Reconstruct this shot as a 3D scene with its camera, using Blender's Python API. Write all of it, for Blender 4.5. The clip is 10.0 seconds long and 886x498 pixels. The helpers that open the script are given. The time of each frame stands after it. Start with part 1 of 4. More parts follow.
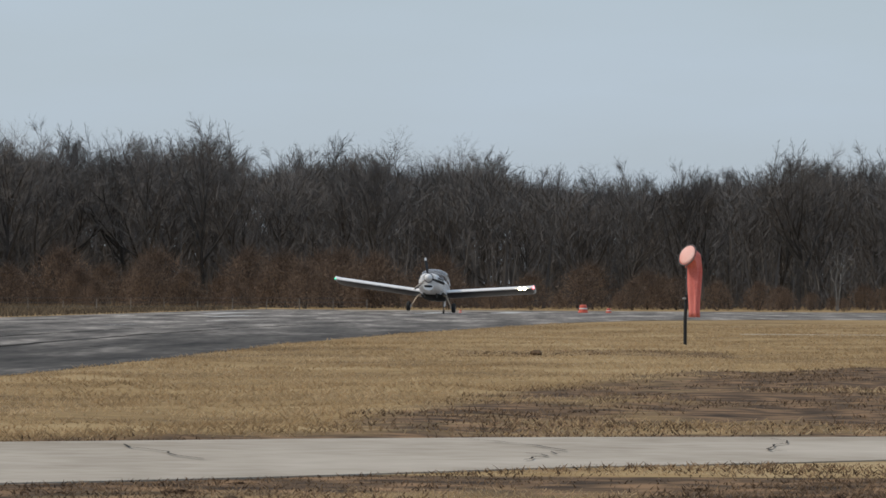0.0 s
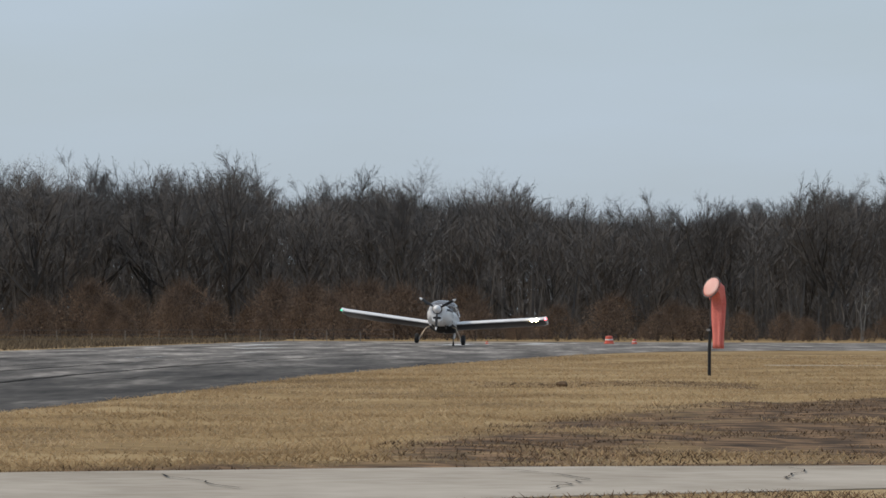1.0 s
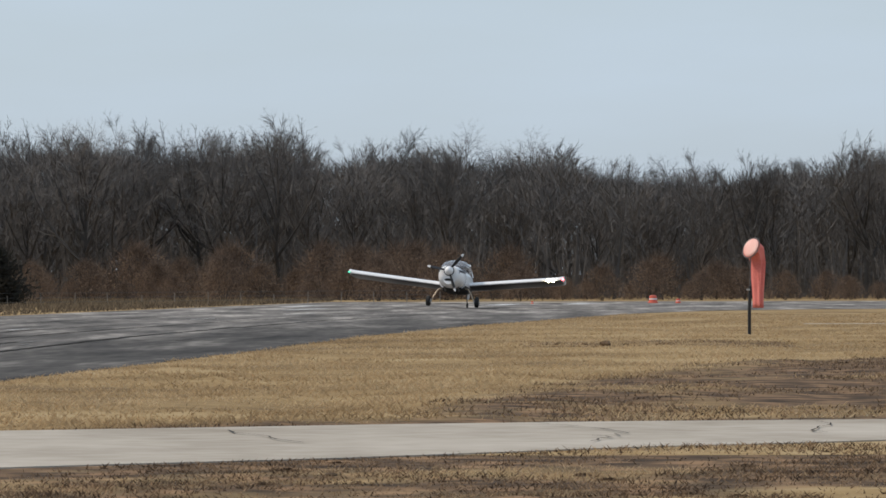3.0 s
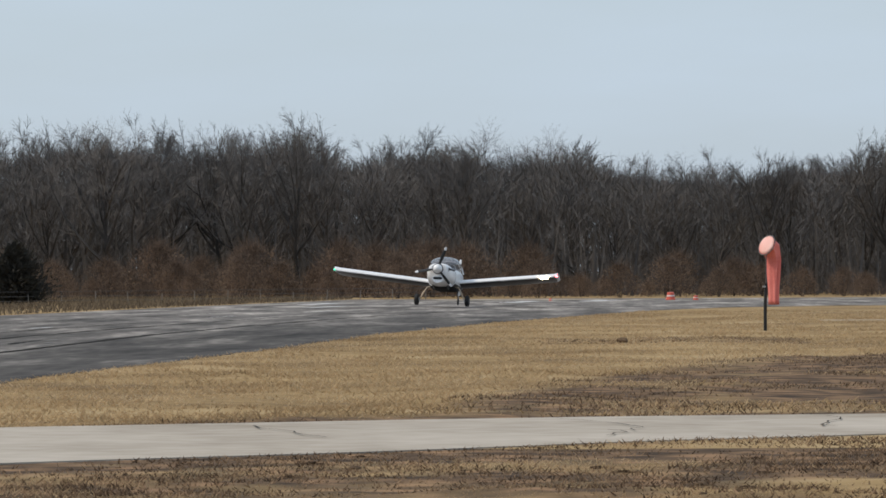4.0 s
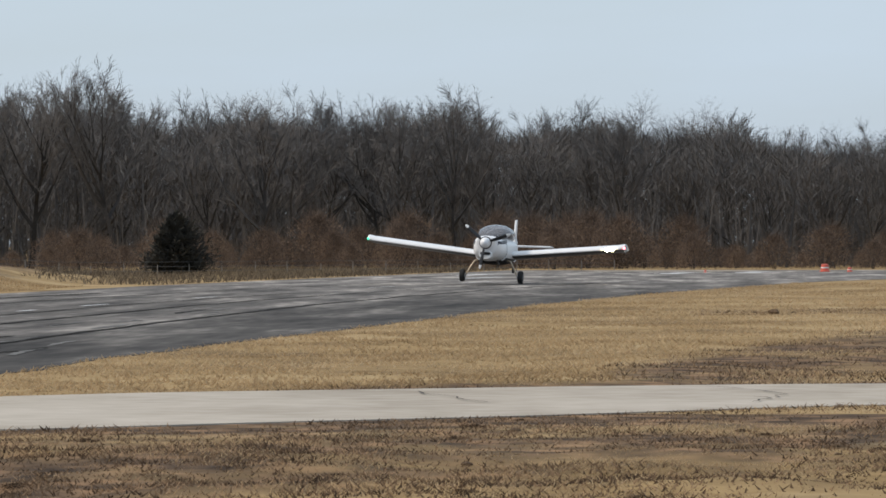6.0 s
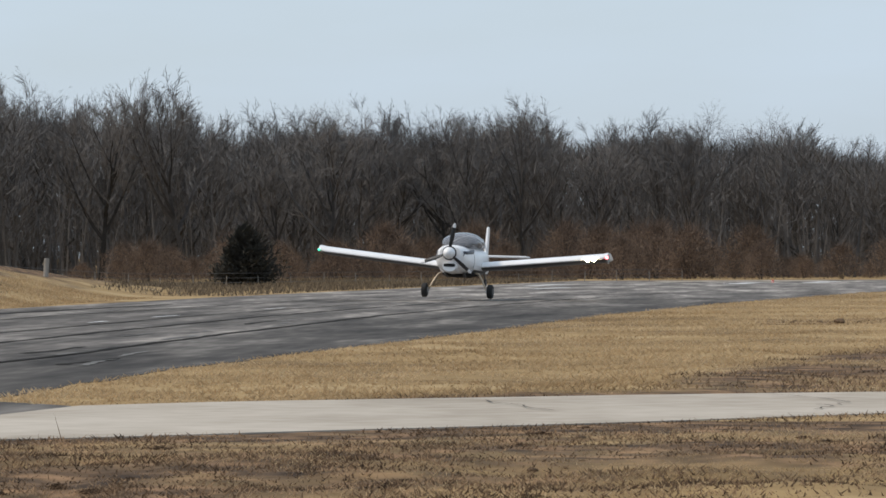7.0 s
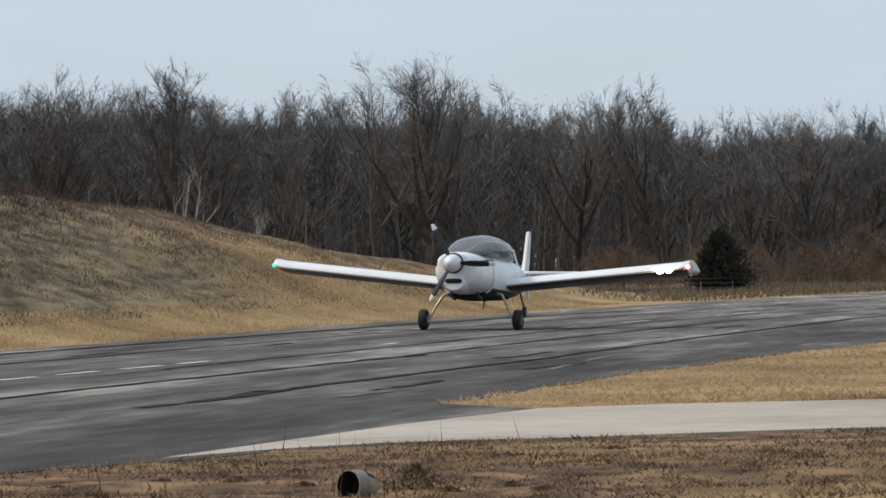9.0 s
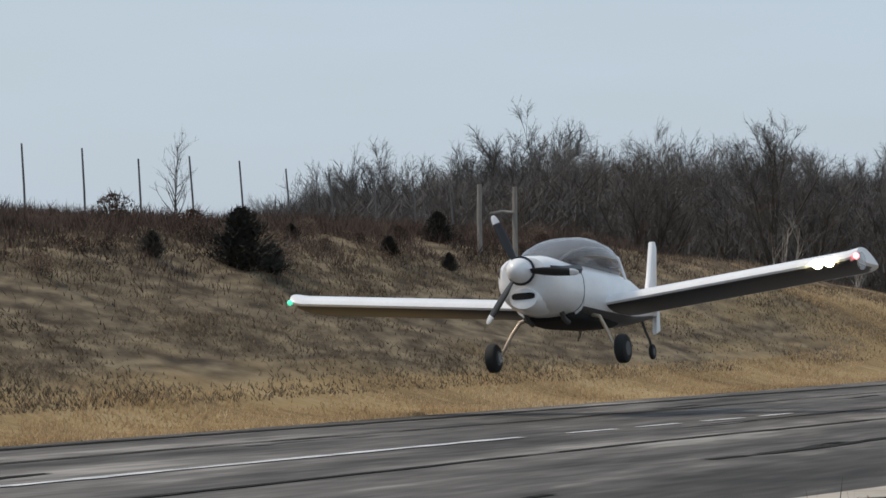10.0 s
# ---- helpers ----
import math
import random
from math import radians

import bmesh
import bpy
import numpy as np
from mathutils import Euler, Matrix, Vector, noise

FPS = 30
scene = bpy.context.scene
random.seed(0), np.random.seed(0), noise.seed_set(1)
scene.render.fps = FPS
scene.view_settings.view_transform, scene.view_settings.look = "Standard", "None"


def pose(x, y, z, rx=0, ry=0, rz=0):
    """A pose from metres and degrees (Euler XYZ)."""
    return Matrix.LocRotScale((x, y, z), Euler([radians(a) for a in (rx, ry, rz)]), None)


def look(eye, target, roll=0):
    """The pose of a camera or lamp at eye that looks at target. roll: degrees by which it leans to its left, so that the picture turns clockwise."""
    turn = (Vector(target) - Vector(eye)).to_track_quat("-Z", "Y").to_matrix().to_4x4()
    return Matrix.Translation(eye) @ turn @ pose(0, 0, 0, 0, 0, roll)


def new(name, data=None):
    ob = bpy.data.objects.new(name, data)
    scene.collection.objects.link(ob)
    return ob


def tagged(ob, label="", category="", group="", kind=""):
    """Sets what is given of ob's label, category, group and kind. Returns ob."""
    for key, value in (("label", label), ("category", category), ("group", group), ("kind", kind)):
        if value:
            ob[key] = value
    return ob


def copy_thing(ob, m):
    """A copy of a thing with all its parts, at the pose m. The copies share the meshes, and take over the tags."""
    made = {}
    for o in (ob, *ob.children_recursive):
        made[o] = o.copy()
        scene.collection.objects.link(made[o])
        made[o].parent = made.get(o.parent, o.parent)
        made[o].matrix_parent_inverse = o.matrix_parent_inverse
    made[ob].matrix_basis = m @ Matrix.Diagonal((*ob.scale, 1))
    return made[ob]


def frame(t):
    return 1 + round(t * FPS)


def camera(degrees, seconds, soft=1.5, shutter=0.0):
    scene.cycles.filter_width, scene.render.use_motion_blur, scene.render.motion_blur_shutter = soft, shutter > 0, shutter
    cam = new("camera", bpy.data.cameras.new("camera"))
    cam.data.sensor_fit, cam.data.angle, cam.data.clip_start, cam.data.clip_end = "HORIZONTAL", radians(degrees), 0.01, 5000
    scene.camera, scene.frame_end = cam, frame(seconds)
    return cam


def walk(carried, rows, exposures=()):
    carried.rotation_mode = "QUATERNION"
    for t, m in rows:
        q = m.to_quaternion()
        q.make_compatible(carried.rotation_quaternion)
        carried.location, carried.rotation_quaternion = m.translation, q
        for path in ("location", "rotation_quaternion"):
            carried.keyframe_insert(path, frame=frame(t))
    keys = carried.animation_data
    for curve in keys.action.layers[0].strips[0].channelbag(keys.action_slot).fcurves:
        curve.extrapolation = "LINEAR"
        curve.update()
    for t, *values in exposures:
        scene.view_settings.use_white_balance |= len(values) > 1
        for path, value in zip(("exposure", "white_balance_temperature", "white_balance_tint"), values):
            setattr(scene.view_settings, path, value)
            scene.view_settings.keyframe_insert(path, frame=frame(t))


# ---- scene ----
import collections

# ---- camera ----
cam = camera(10.66, 10.0, soft=1.6)
PATH = [
    (0.0, pose(-0.0, 5.729, 1.141, 90.45, -0.327, 0.007)),
    (0.5, pose(-0.007, 5.191, 1.156, 90.712, -0.22, 0.2)),
    (1.0, pose(-0.01, 4.63, 1.164, 90.823, -0.201, 0.324)),
    (1.5, pose(-0.014, 4.065, 1.177, 90.778, -0.107, 0.536)),
    (2.0, pose(-0.017, 3.365, 1.187, 90.615, -0.005, 0.735)),
    (2.5, pose(-0.015, 2.812, 1.196, 90.413, 0.052, 0.802)),
    (4.0, pose(-0.005, 1.355, 1.219, 90.302, 0.264, 1.092)),
    (4.5, pose(-0.0, 0.657, 1.234, 90.274, 0.191, 1.377)),
    (5.0, pose(0.008, -0.25, 1.25, 90.135, 0.02, 1.939)),
    (5.5, pose(0.023, -0.514, 1.25, 89.91, 0.026, 2.531)),
    (7.0, pose(0.087, -1.307, 1.25, 90.083, 0.23, 3.798)),
    (7.5, pose(0.125, -1.57, 1.25, 90.083, 0.335, 4.544)),
    (8.0, pose(0.193, -1.83, 1.25, 90.101, 0.443, 6.028)),
    (8.5, pose(0.294, -2.084, 1.25, 90.135, 0.613, 8.021)),
    (9.0, pose(0.394, -2.337, 1.25, 90.196, 0.717, 9.571)),
    (9.5, pose(0.563, -2.574, 1.25, 90.412, 0.714, 12.342)),
    (9.6, pose(0.608, -2.618, 1.25, 90.431, 0.793, 13.079)),
    (9.7, pose(0.659, -2.661, 1.25, 90.495, 0.851, 13.915)),
    (9.8, pose(0.716, -2.701, 1.25, 90.606, 0.892, 14.86)),
    (9.9, pose(0.777, -2.739, 1.25, 90.744, 0.9, 15.855)),
    (10.0, pose(0.842, -2.775, 1.25, 90.932, 0.88, 16.894)),]
walk(cam, PATH, exposures=[(0.0, 0.0), (2.0, 0.03), (2.5, 0.16), (4.5, 0.2), (5.0, 0.21), (5.5, 0.25), (7.0, 0.31), (8.5, 0.3), (9.0, 0.28), (9.5, 0.23), (10.0, 0.14)])

# ---- world and sun ----
SUN_EL, SUN_AZ = 48.0, 262.0      # degrees; azimuth clockwise from +y
world = bpy.data.worlds.new("world")
scene.world = world
world.use_nodes = True
wn, wl = world.node_tree.nodes, world.node_tree.links
bg = wn["Background"]
sky = wn.new("ShaderNodeTexSky")
sky.sky_type, sky.sun_disc = "NISHITA", False
sky.sun_elevation, sky.sun_rotation = radians(SUN_EL), radians(SUN_AZ)
sky.air_density, sky.dust_density, sky.ozone_density = 1.0, 1.5, 1.0
# a thin veil of high cloud over the blue
tc = wn.new("ShaderNodeTexCoord")
mp = wn.new("ShaderNodeMapping")
mp.inputs["Scale"].default_value = (6.0, 6.0, 28.0)
cl = wn.new("ShaderNodeTexNoise")
cl.inputs["Scale"].default_value, cl.inputs["Detail"].default_value = 1.6, 5.0
cr = wn.new("ShaderNodeMapRange")
cr.inputs["From Min"].default_value, cr.inputs["From Max"].default_value = 0.3, 0.7
cr.inputs["To Min"].default_value, cr.inputs["To Max"].default_value = 0.66, 0.82
mx = wn.new("ShaderNodeMix")
mx.data_type = "RGBA"
wl.new(tc.outputs["Generated"], mp.inputs["Vector"])
wl.new(mp.outputs["Vector"], cl.inputs["Vector"])
wl.new(cl.outputs["Fac"], cr.inputs["Value"])
wl.new(cr.outputs["Result"], mx.inputs["Factor"])
wl.new(sky.outputs["Color"], mx.inputs["A"])
mx.inputs["B"].default_value = (4.95, 5.92, 7.05, 1)
wl.new(mx.outputs["Result"], bg.inputs["Color"])
bg.inputs["Strength"].default_value = 0.10

sun = new("sun", bpy.data.lights.new("sun", "SUN"))
sun.data.energy, sun.data.angle, sun.data.color = 2.1, radians(9), (1.0, 0.87, 0.72)
sd = Vector((math.sin(radians(SUN_AZ)) * math.cos(radians(SUN_EL)), math.cos(radians(SUN_AZ)) * math.cos(radians(SUN_EL)), math.sin(radians(SUN_EL))))
sun.matrix_world = look(sd * 300, (0, 0, 0))


# ---- materials ----
def material(name, stops, scale=4.0, fine=40.0, rough=0.8, metal=0.0, bump=0.3, dist=0.02, stretch=(1, 1, 1), island=0.0, coords="Object", coat=0.0, rand=0.0, spec=0.5, through_light=0.0):
    """A surface whose colour runs over stops [(position, rgb)] by noise at two scales, with relief."""
    m = bpy.data.materials.new(name)
    m.use_nodes = True
    n, l = m.node_tree.nodes, m.node_tree.links
    b = n["Principled BSDF"]
    t = n.new("ShaderNodeTexCoord")
    p = n.new("ShaderNodeMapping")
    p.inputs["Scale"].default_value = stretch
    l.new(t.outputs[coords], p.inputs["Vector"])
    a, f = n.new("ShaderNodeTexNoise"), n.new("ShaderNodeTexNoise")
    for q, s, d in ((a, scale, 5.0), (f, fine, 3.0)):
        q.inputs["Scale"].default_value, q.inputs["Detail"].default_value = s, d
        l.new(p.outputs["Vector"], q.inputs["Vector"])
    add = n.new("ShaderNodeMath")
    add.operation = "MULTIPLY_ADD"
    l.new(f.outputs["Fac"], add.inputs[0])
    add.inputs[1].default_value = 0.45
    l.new(a.outputs["Fac"], add.inputs[2])
    sub = n.new("ShaderNodeMath")
    sub.operation = "SUBTRACT"
    l.new(add.outputs[0], sub.inputs[0])
    sub.inputs[1].default_value = 0.225
    last = sub
    if island or rand:
        g = n.new("ShaderNodeNewGeometry" if island else "ShaderNodeObjectInfo")
        k = n.new("ShaderNodeMath")
        k.operation = "MULTIPLY_ADD"
        l.new(g.outputs["Random Per Island" if island else "Random"], k.inputs[0])
        k.inputs[1].default_value = island or rand
        l.new(sub.outputs[0], k.inputs[2])
        o = n.new("ShaderNodeMath")
        o.operation = "SUBTRACT"
        l.new(k.outputs[0], o.inputs[0])
        o.inputs[1].default_value = (island or rand) / 2
        last = o
    r = n.new("ShaderNodeValToRGB")
    while len(r.color_ramp.elements) < len(stops):
        r.color_ramp.elements.new(0.5)
    for e, (pos, col) in zip(r.color_ramp.elements, stops):
        e.position, e.color = pos, (*col, 1)
    l.new(last.outputs[0], r.inputs["Fac"])
    l.new(r.outputs["Color"], b.inputs["Base Color"])
    b.inputs["Roughness"].default_value, b.inputs["Metallic"].default_value = rough, metal
    b.inputs["Coat Weight"].default_value, b.inputs["Specular IOR Level"].default_value = coat, spec
    if through_light:
        tl, ms = n.new("ShaderNodeBsdfTranslucent"), n.new("ShaderNodeMixShader")
        l.new(r.outputs["Color"], tl.inputs["Color"])
        ms.inputs["Fac"].default_value = through_light
        l.new(b.outputs["BSDF"], ms.inputs[1])
        l.new(tl.outputs["BSDF"], ms.inputs[2])
        l.new(ms.outputs["Shader"], n["Material Output"].inputs["Surface"])
    if bump:
        u = n.new("ShaderNodeBump")
        u.inputs["Strength"].default_value, u.inputs["Distance"].default_value = bump, dist
        l.new(add.outputs[0], u.inputs["Height"])
        l.new(u.outputs["Normal"], b.inputs["Normal"])
    return m


def plain(name, col, rough=0.5, metal=0.0, var=0.12, scale=6.0, coat=0.0, bump=0.0):
    lo, hi = [c * (1 - var) for c in col], [min(1, c * (1 + var)) for c in col]
    return material(name, [(0.3, lo), (0.7, hi)], scale=scale, fine=scale * 9, rough=rough, metal=metal, bump=bump, dist=0.005, coat=coat)


def glow(name, col, strength):
    m = bpy.data.materials.new(name)
    m.use_nodes = True
    b = m.node_tree.nodes["Principled BSDF"]
    b.inputs["Base Color"].default_value = (*col, 1)
    b.inputs["Emission Color"].default_value, b.inputs["Emission Strength"].default_value = (*col, 1), strength
    return m


M_GRASS = material("dry_grass_ground", [(0.3, (0.15, 0.1, 0.05)), (0.42, (0.25, 0.17, 0.08)), (0.55, (0.33, 0.23, 0.11)), (0.72, (0.4, 0.3, 0.165))], scale=0.22, fine=3.4, rough=0.95, bump=0.8, dist=0.06, stretch=(0.7, 1, 1), spec=0.12)


def soil_over(m):
    """Lets bare brown soil and dead weeds break through where the ground carries them."""
    n, l = m.node_tree.nodes, m.node_tree.links
    b, ramp = n["Principled BSDF"], n["Color Ramp"]
    at = n.new("ShaderNodeAttribute")
    at.attribute_name = "soil"
    tc = n.new("ShaderNodeTexCoord")
    nz = n.new("ShaderNodeTexNoise")
    nz.inputs["Scale"].default_value, nz.inputs["Detail"].default_value = 0.9, 6.0
    l.new(tc.outputs["Object"], nz.inputs["Vector"])
    k = n.new("ShaderNodeMath")
    k.operation = "ADD"
    l.new(at.outputs["Fac"], k.inputs[0])
    l.new(nz.outputs["Fac"], k.inputs[1])
    mr = n.new("ShaderNodeMapRange")
    mr.inputs["From Min"].default_value, mr.inputs["From Max"].default_value = 0.78, 1.12
    l.new(k.outputs[0], mr.inputs["Value"])
    soil = n.new("ShaderNodeValToRGB")
    soil.color_ramp.elements.new(0.5)
    for e, (pos, col) in zip(soil.color_ramp.elements, ((0.34, (0.042, 0.028, 0.018)), (0.5, (0.115, 0.074, 0.043)), (0.66, (0.27, 0.167, 0.092)))):
        e.position, e.color = pos, (*col, 1)
    n2 = n.new("ShaderNodeTexNoise")
    n2.inputs["Scale"].default_value, n2.inputs["Detail"].default_value = 2.2, 5.0
    l.new(tc.outputs["Object"], n2.inputs["Vector"])
    l.new(n2.outputs["Fac"], soil.inputs["Fac"])
    mix = n.new("ShaderNodeMix")
    mix.data_type = "RGBA"
    l.new(mr.outputs["Result"], mix.inputs["Factor"])
    l.new(ramp.outputs["Color"], mix.inputs["A"])
    l.new(soil.outputs["Color"], mix.inputs["B"])
    l.new(mix.outputs["Result"], b.inputs["Base Color"])




def heath_over(m):
    """Greys the dry grass where old weeds and moss have grown through it."""
    n, l = m.node_tree.nodes, m.node_tree.links
    b = n["Principled BSDF"]
    under = b.inputs["Base Color"].links[0].from_socket
    at, tc, nz, fine = n.new("ShaderNodeAttribute"), n.new("ShaderNodeTexCoord"), n.new("ShaderNodeTexNoise"), n.new("ShaderNodeTexNoise")
    at.attribute_name = "heath"
    mp = n.new("ShaderNodeMapping")
    mp.inputs["Scale"].default_value = (1.0, 0.28, 1.0)
    l.new(tc.outputs["Object"], mp.inputs["Vector"])
    for q, sc in ((nz, 0.6), (fine, 3.0)):
        q.inputs["Scale"].default_value, q.inputs["Detail"].default_value = sc, 6.0
        l.new(mp.outputs["Vector"], q.inputs["Vector"])
    k, mr, ramp, mix = n.new("ShaderNodeMath"), n.new("ShaderNodeMapRange"), n.new("ShaderNodeValToRGB"), n.new("ShaderNodeMix")
    k.operation = "ADD"
    l.new(at.outputs["Fac"], k.inputs[0])
    l.new(nz.outputs["Fac"], k.inputs[1])
    mr.inputs["From Min"].default_value, mr.inputs["From Max"].default_value = 0.75, 1.05
    l.new(k.outputs[0], mr.inputs["Value"])
    ramp.color_ramp.elements.new(0.5)
    for e, (pos, col) in zip(ramp.color_ramp.elements, ((0.34, (0.066, 0.048, 0.031)), (0.5, (0.15, 0.113, 0.07)), (0.66, (0.26, 0.2, 0.124)))):
        e.position, e.color = pos, (*col, 1)
    l.new(fine.outputs["Fac"], ramp.inputs["Fac"])
    mix.data_type = "RGBA"
    l.new(mr.outputs["Result"], mix.inputs["Factor"])
    l.new(under, mix.inputs["A"])
    l.new(ramp.outputs["Color"], mix.inputs["B"])
    l.new(mix.outputs["Result"], b.inputs["Base Color"])


soil_over(M_GRASS)
heath_over(M_GRASS)
M_SOIL = material("bare_soil", [(0.3, (0.06, 0.042, 0.028)), (0.5, (0.115, 0.078, 0.048)), (0.75, (0.2, 0.13, 0.08))], scale=0.8, fine=7.0, rough=0.97, bump=0.9, dist=0.05, spec=0.12)
M_ASPHALT = material("weathered_asphalt", [(0.26, (0.034, 0.031, 0.029)), (0.42, (0.075, 0.069, 0.063)), (0.56, (0.125, 0.115, 0.105)), (0.75, (0.28, 0.26, 0.235))], scale=0.75, fine=4.5, rough=0.9, bump=0.25, dist=0.01, stretch=(1.0, 0.13, 1), spec=0.12)


def paint_sheen_seal(m):
    """Scales asphalt colour: new seal dark, the far part paler as painted grazing sheen."""
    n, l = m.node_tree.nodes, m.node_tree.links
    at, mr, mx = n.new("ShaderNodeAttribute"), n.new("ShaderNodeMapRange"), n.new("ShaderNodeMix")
    at.attribute_name = "sheen_seal"
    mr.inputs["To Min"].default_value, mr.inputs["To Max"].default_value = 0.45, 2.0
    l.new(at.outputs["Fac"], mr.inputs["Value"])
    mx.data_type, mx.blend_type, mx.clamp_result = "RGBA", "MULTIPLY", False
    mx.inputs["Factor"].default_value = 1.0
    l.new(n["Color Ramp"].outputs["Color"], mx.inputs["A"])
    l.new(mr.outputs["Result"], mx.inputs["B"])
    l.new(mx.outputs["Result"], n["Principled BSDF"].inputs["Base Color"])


paint_sheen_seal(M_ASPHALT)
M_SEAL = material("tar_seal", [(0.3, (0.018, 0.017, 0.016)), (0.7, (0.042, 0.04, 0.037))], scale=1.5, fine=9, rough=0.95, spec=0.05)
M_PATCH = material("pale_worn_asphalt", [(0.35, (0.1, 0.1, 0.098)), (0.65, (0.2, 0.195, 0.185))], scale=0.8, fine=8, rough=0.9, stretch=(1, 0.3, 1), spec=0.12)
M_CONCRETE = material("worn_concrete", [(0.28, (0.3, 0.262, 0.21)), (0.5, (0.41, 0.365, 0.305)), (0.72, (0.49, 0.445, 0.38))], scale=0.3, fine=3.0, rough=0.9, bump=0.2, dist=0.01, spec=0.12)
M_PAINTLINE = material("worn_white_line", [(0.3, (0.25, 0.25, 0.25)), (0.45, (0.55, 0.55, 0.54)), (0.7, (0.72, 0.72, 0.7))], scale=1.2, fine=9, rough=0.7, bump=0.0)
M_BLADE = material("dry_grass_blades", [(0.15, (0.25, 0.172, 0.095)), (0.5, (0.465, 0.335, 0.19)), (0.85, (0.66, 0.515, 0.33))], scale=0.2, fine=1.2, rough=0.85, bump=0, island=0.32, spec=0.1, through_light=0.5)
M_WEED = material("dead_weeds", [(0.28, (0.055, 0.038, 0.027)), (0.5, (0.165, 0.11, 0.07)), (0.72, (0.42, 0.29, 0.18))], scale=1.5, fine=6, rough=0.9, bump=0, island=0.3, spec=0.1, through_light=0.5)
M_BARK = material("grey_brown_bark", [(0.3, (0.022, 0.02, 0.018)), (0.7, (0.066, 0.058, 0.053))], scale=1.2, fine=14, rough=0.95, bump=0.5, dist=0.02, rand=0.35)
M_TWIG = material("bare_twigs", [(0.2, (0.055, 0.05, 0.047)), (0.8, (0.165, 0.152, 0.143))], scale=0.4, fine=3, rough=0.95, bump=0, rand=0.4)
M_PALE = material("pale_bark", [(0.3, (0.11, 0.103, 0.093)), (0.7, (0.3, 0.285, 0.262))], scale=2.0, fine=12, rough=0.9, bump=0.3)
M_BRUSH = material("rust_brown_leaves", [(0.15, (0.08, 0.06, 0.048)), (0.5, (0.175, 0.128, 0.098)), (0.85, (0.32, 0.24, 0.18))], scale=0.5, fine=4, rough=0.9, bump=0, island=0.55, spec=0.1, through_light=0.5)
M_BANKWEED = material("grey_brown_weeds", [(0.2, (0.07, 0.055, 0.041)), (0.5, (0.152, 0.12, 0.084)), (0.8, (0.28, 0.223, 0.152))], scale=0.35, fine=3, rough=0.9, bump=0, island=0.5, spec=0.1, through_light=0.5)
M_MBRUSH = material("dark_brown_brush", [(0.15, (0.035, 0.026, 0.022)), (0.5, (0.08, 0.056, 0.044)), (0.85, (0.15, 0.105, 0.08))], scale=0.5, fine=4, rough=0.9, bump=0, island=0.55, spec=0.1, through_light=0.5)
M_CEDAR = material("dark_evergreen", [(0.2, (0.009, 0.008, 0.005)), (0.8, (0.03, 0.026, 0.016))], scale=1.0, fine=6, rough=0.85, bump=0, island=0.4)
M_WOOD = material("grey_weathered_wood", [(0.3, (0.16, 0.145, 0.125)), (0.7, (0.34, 0.315, 0.28))], scale=3, fine=30, rough=0.9, stretch=(1, 1, 0.2))
M_STEEL = plain("dull_steel", (0.12, 0.12, 0.12), 0.6, 0.6)
M_BLACKPOST = plain("black_painted_steel", (0.012, 0.012, 0.013), 0.55, 0.2)
M_SOCK = material("faded_orange_fabric", [(0.3, (0.62, 0.15, 0.13)), (0.7, (0.78, 0.25, 0.22))], scale=3, fine=30, rough=0.9, bump=0.2, dist=0.01)
# paler copy of the sock's orange, with the sunlight painted in
M_SOCKLIT = material("sunlit_fabric", [(0.3, (0.8, 0.42, 0.36)), (0.7, (0.88, 0.58, 0.52))], scale=3, fine=30, rough=0.9, bump=0.1, dist=0.01)
M_ORANGE = plain("orange_plastic", (0.62, 0.11, 0.065), 0.5)
M_WHITEBAND = plain("white_band", (0.75, 0.72, 0.68), 0.5)
M_PAINT = plain("white_aircraft_paint", (0.82, 0.82, 0.82), 0.28, var=0.05, scale=2.0, coat=0.3)
# near-black colour puts the shade under wings and fuselage into the surface
M_BELLY = plain("shaded_underside", (0.055, 0.052, 0.05), 0.45, var=0.12, scale=2.0)
M_STRIPE = plain("dark_navy_stripe", (0.012, 0.013, 0.022), 0.35, var=0.1)
M_RUBBER = plain("black_rubber", (0.012, 0.012, 0.012), 0.8, var=0.2)
M_ALLOY = plain("dull_aluminium", (0.42, 0.41, 0.4), 0.4, 0.8)
M_LEG = plain("tan_painted_steel_leg", (0.42, 0.34, 0.25), 0.4, 0.3)
# near-black stands for the shade inside openings and hollows
M_DARK = plain("cavity_shade", (0.01, 0.01, 0.01), 0.9)
M_BLADEDARK = plain("black_propeller", (0.015, 0.015, 0.016), 0.4)
M_BLADETIP = plain("white_propeller_tip", (0.7, 0.7, 0.7), 0.4)
M_PIPE = material("weathered_concrete_pipe", [(0.3, (0.13, 0.112, 0.085)), (0.7, (0.31, 0.275, 0.22))], scale=4, fine=30, rough=0.9)
M_SEAT = plain("dark_upholstery", (0.03, 0.03, 0.033), 0.8)
M_LAMP = glow("landing_light_glow", (1.0, 0.84, 0.48), 30.0)
M_RED = glow("red_light_glow", (1.0, 0.12, 0.14), 10.0)
M_GREEN = glow("green_light_glow", (0.1, 0.9, 0.55), 0.8)
M_LENS = bpy.data.materials.new("clear_lens")
M_LENS.use_nodes = True
for key, val in (("Base Color", (0.55, 0.56, 0.57, 1)), ("Roughness", 0.15), ("Alpha", 0.35)):
    M_LENS.node_tree.nodes["Principled BSDF"].inputs[key].default_value = val
M_GLASS = bpy.data.materials.new("tinted_canopy")
M_GLASS.use_nodes = True
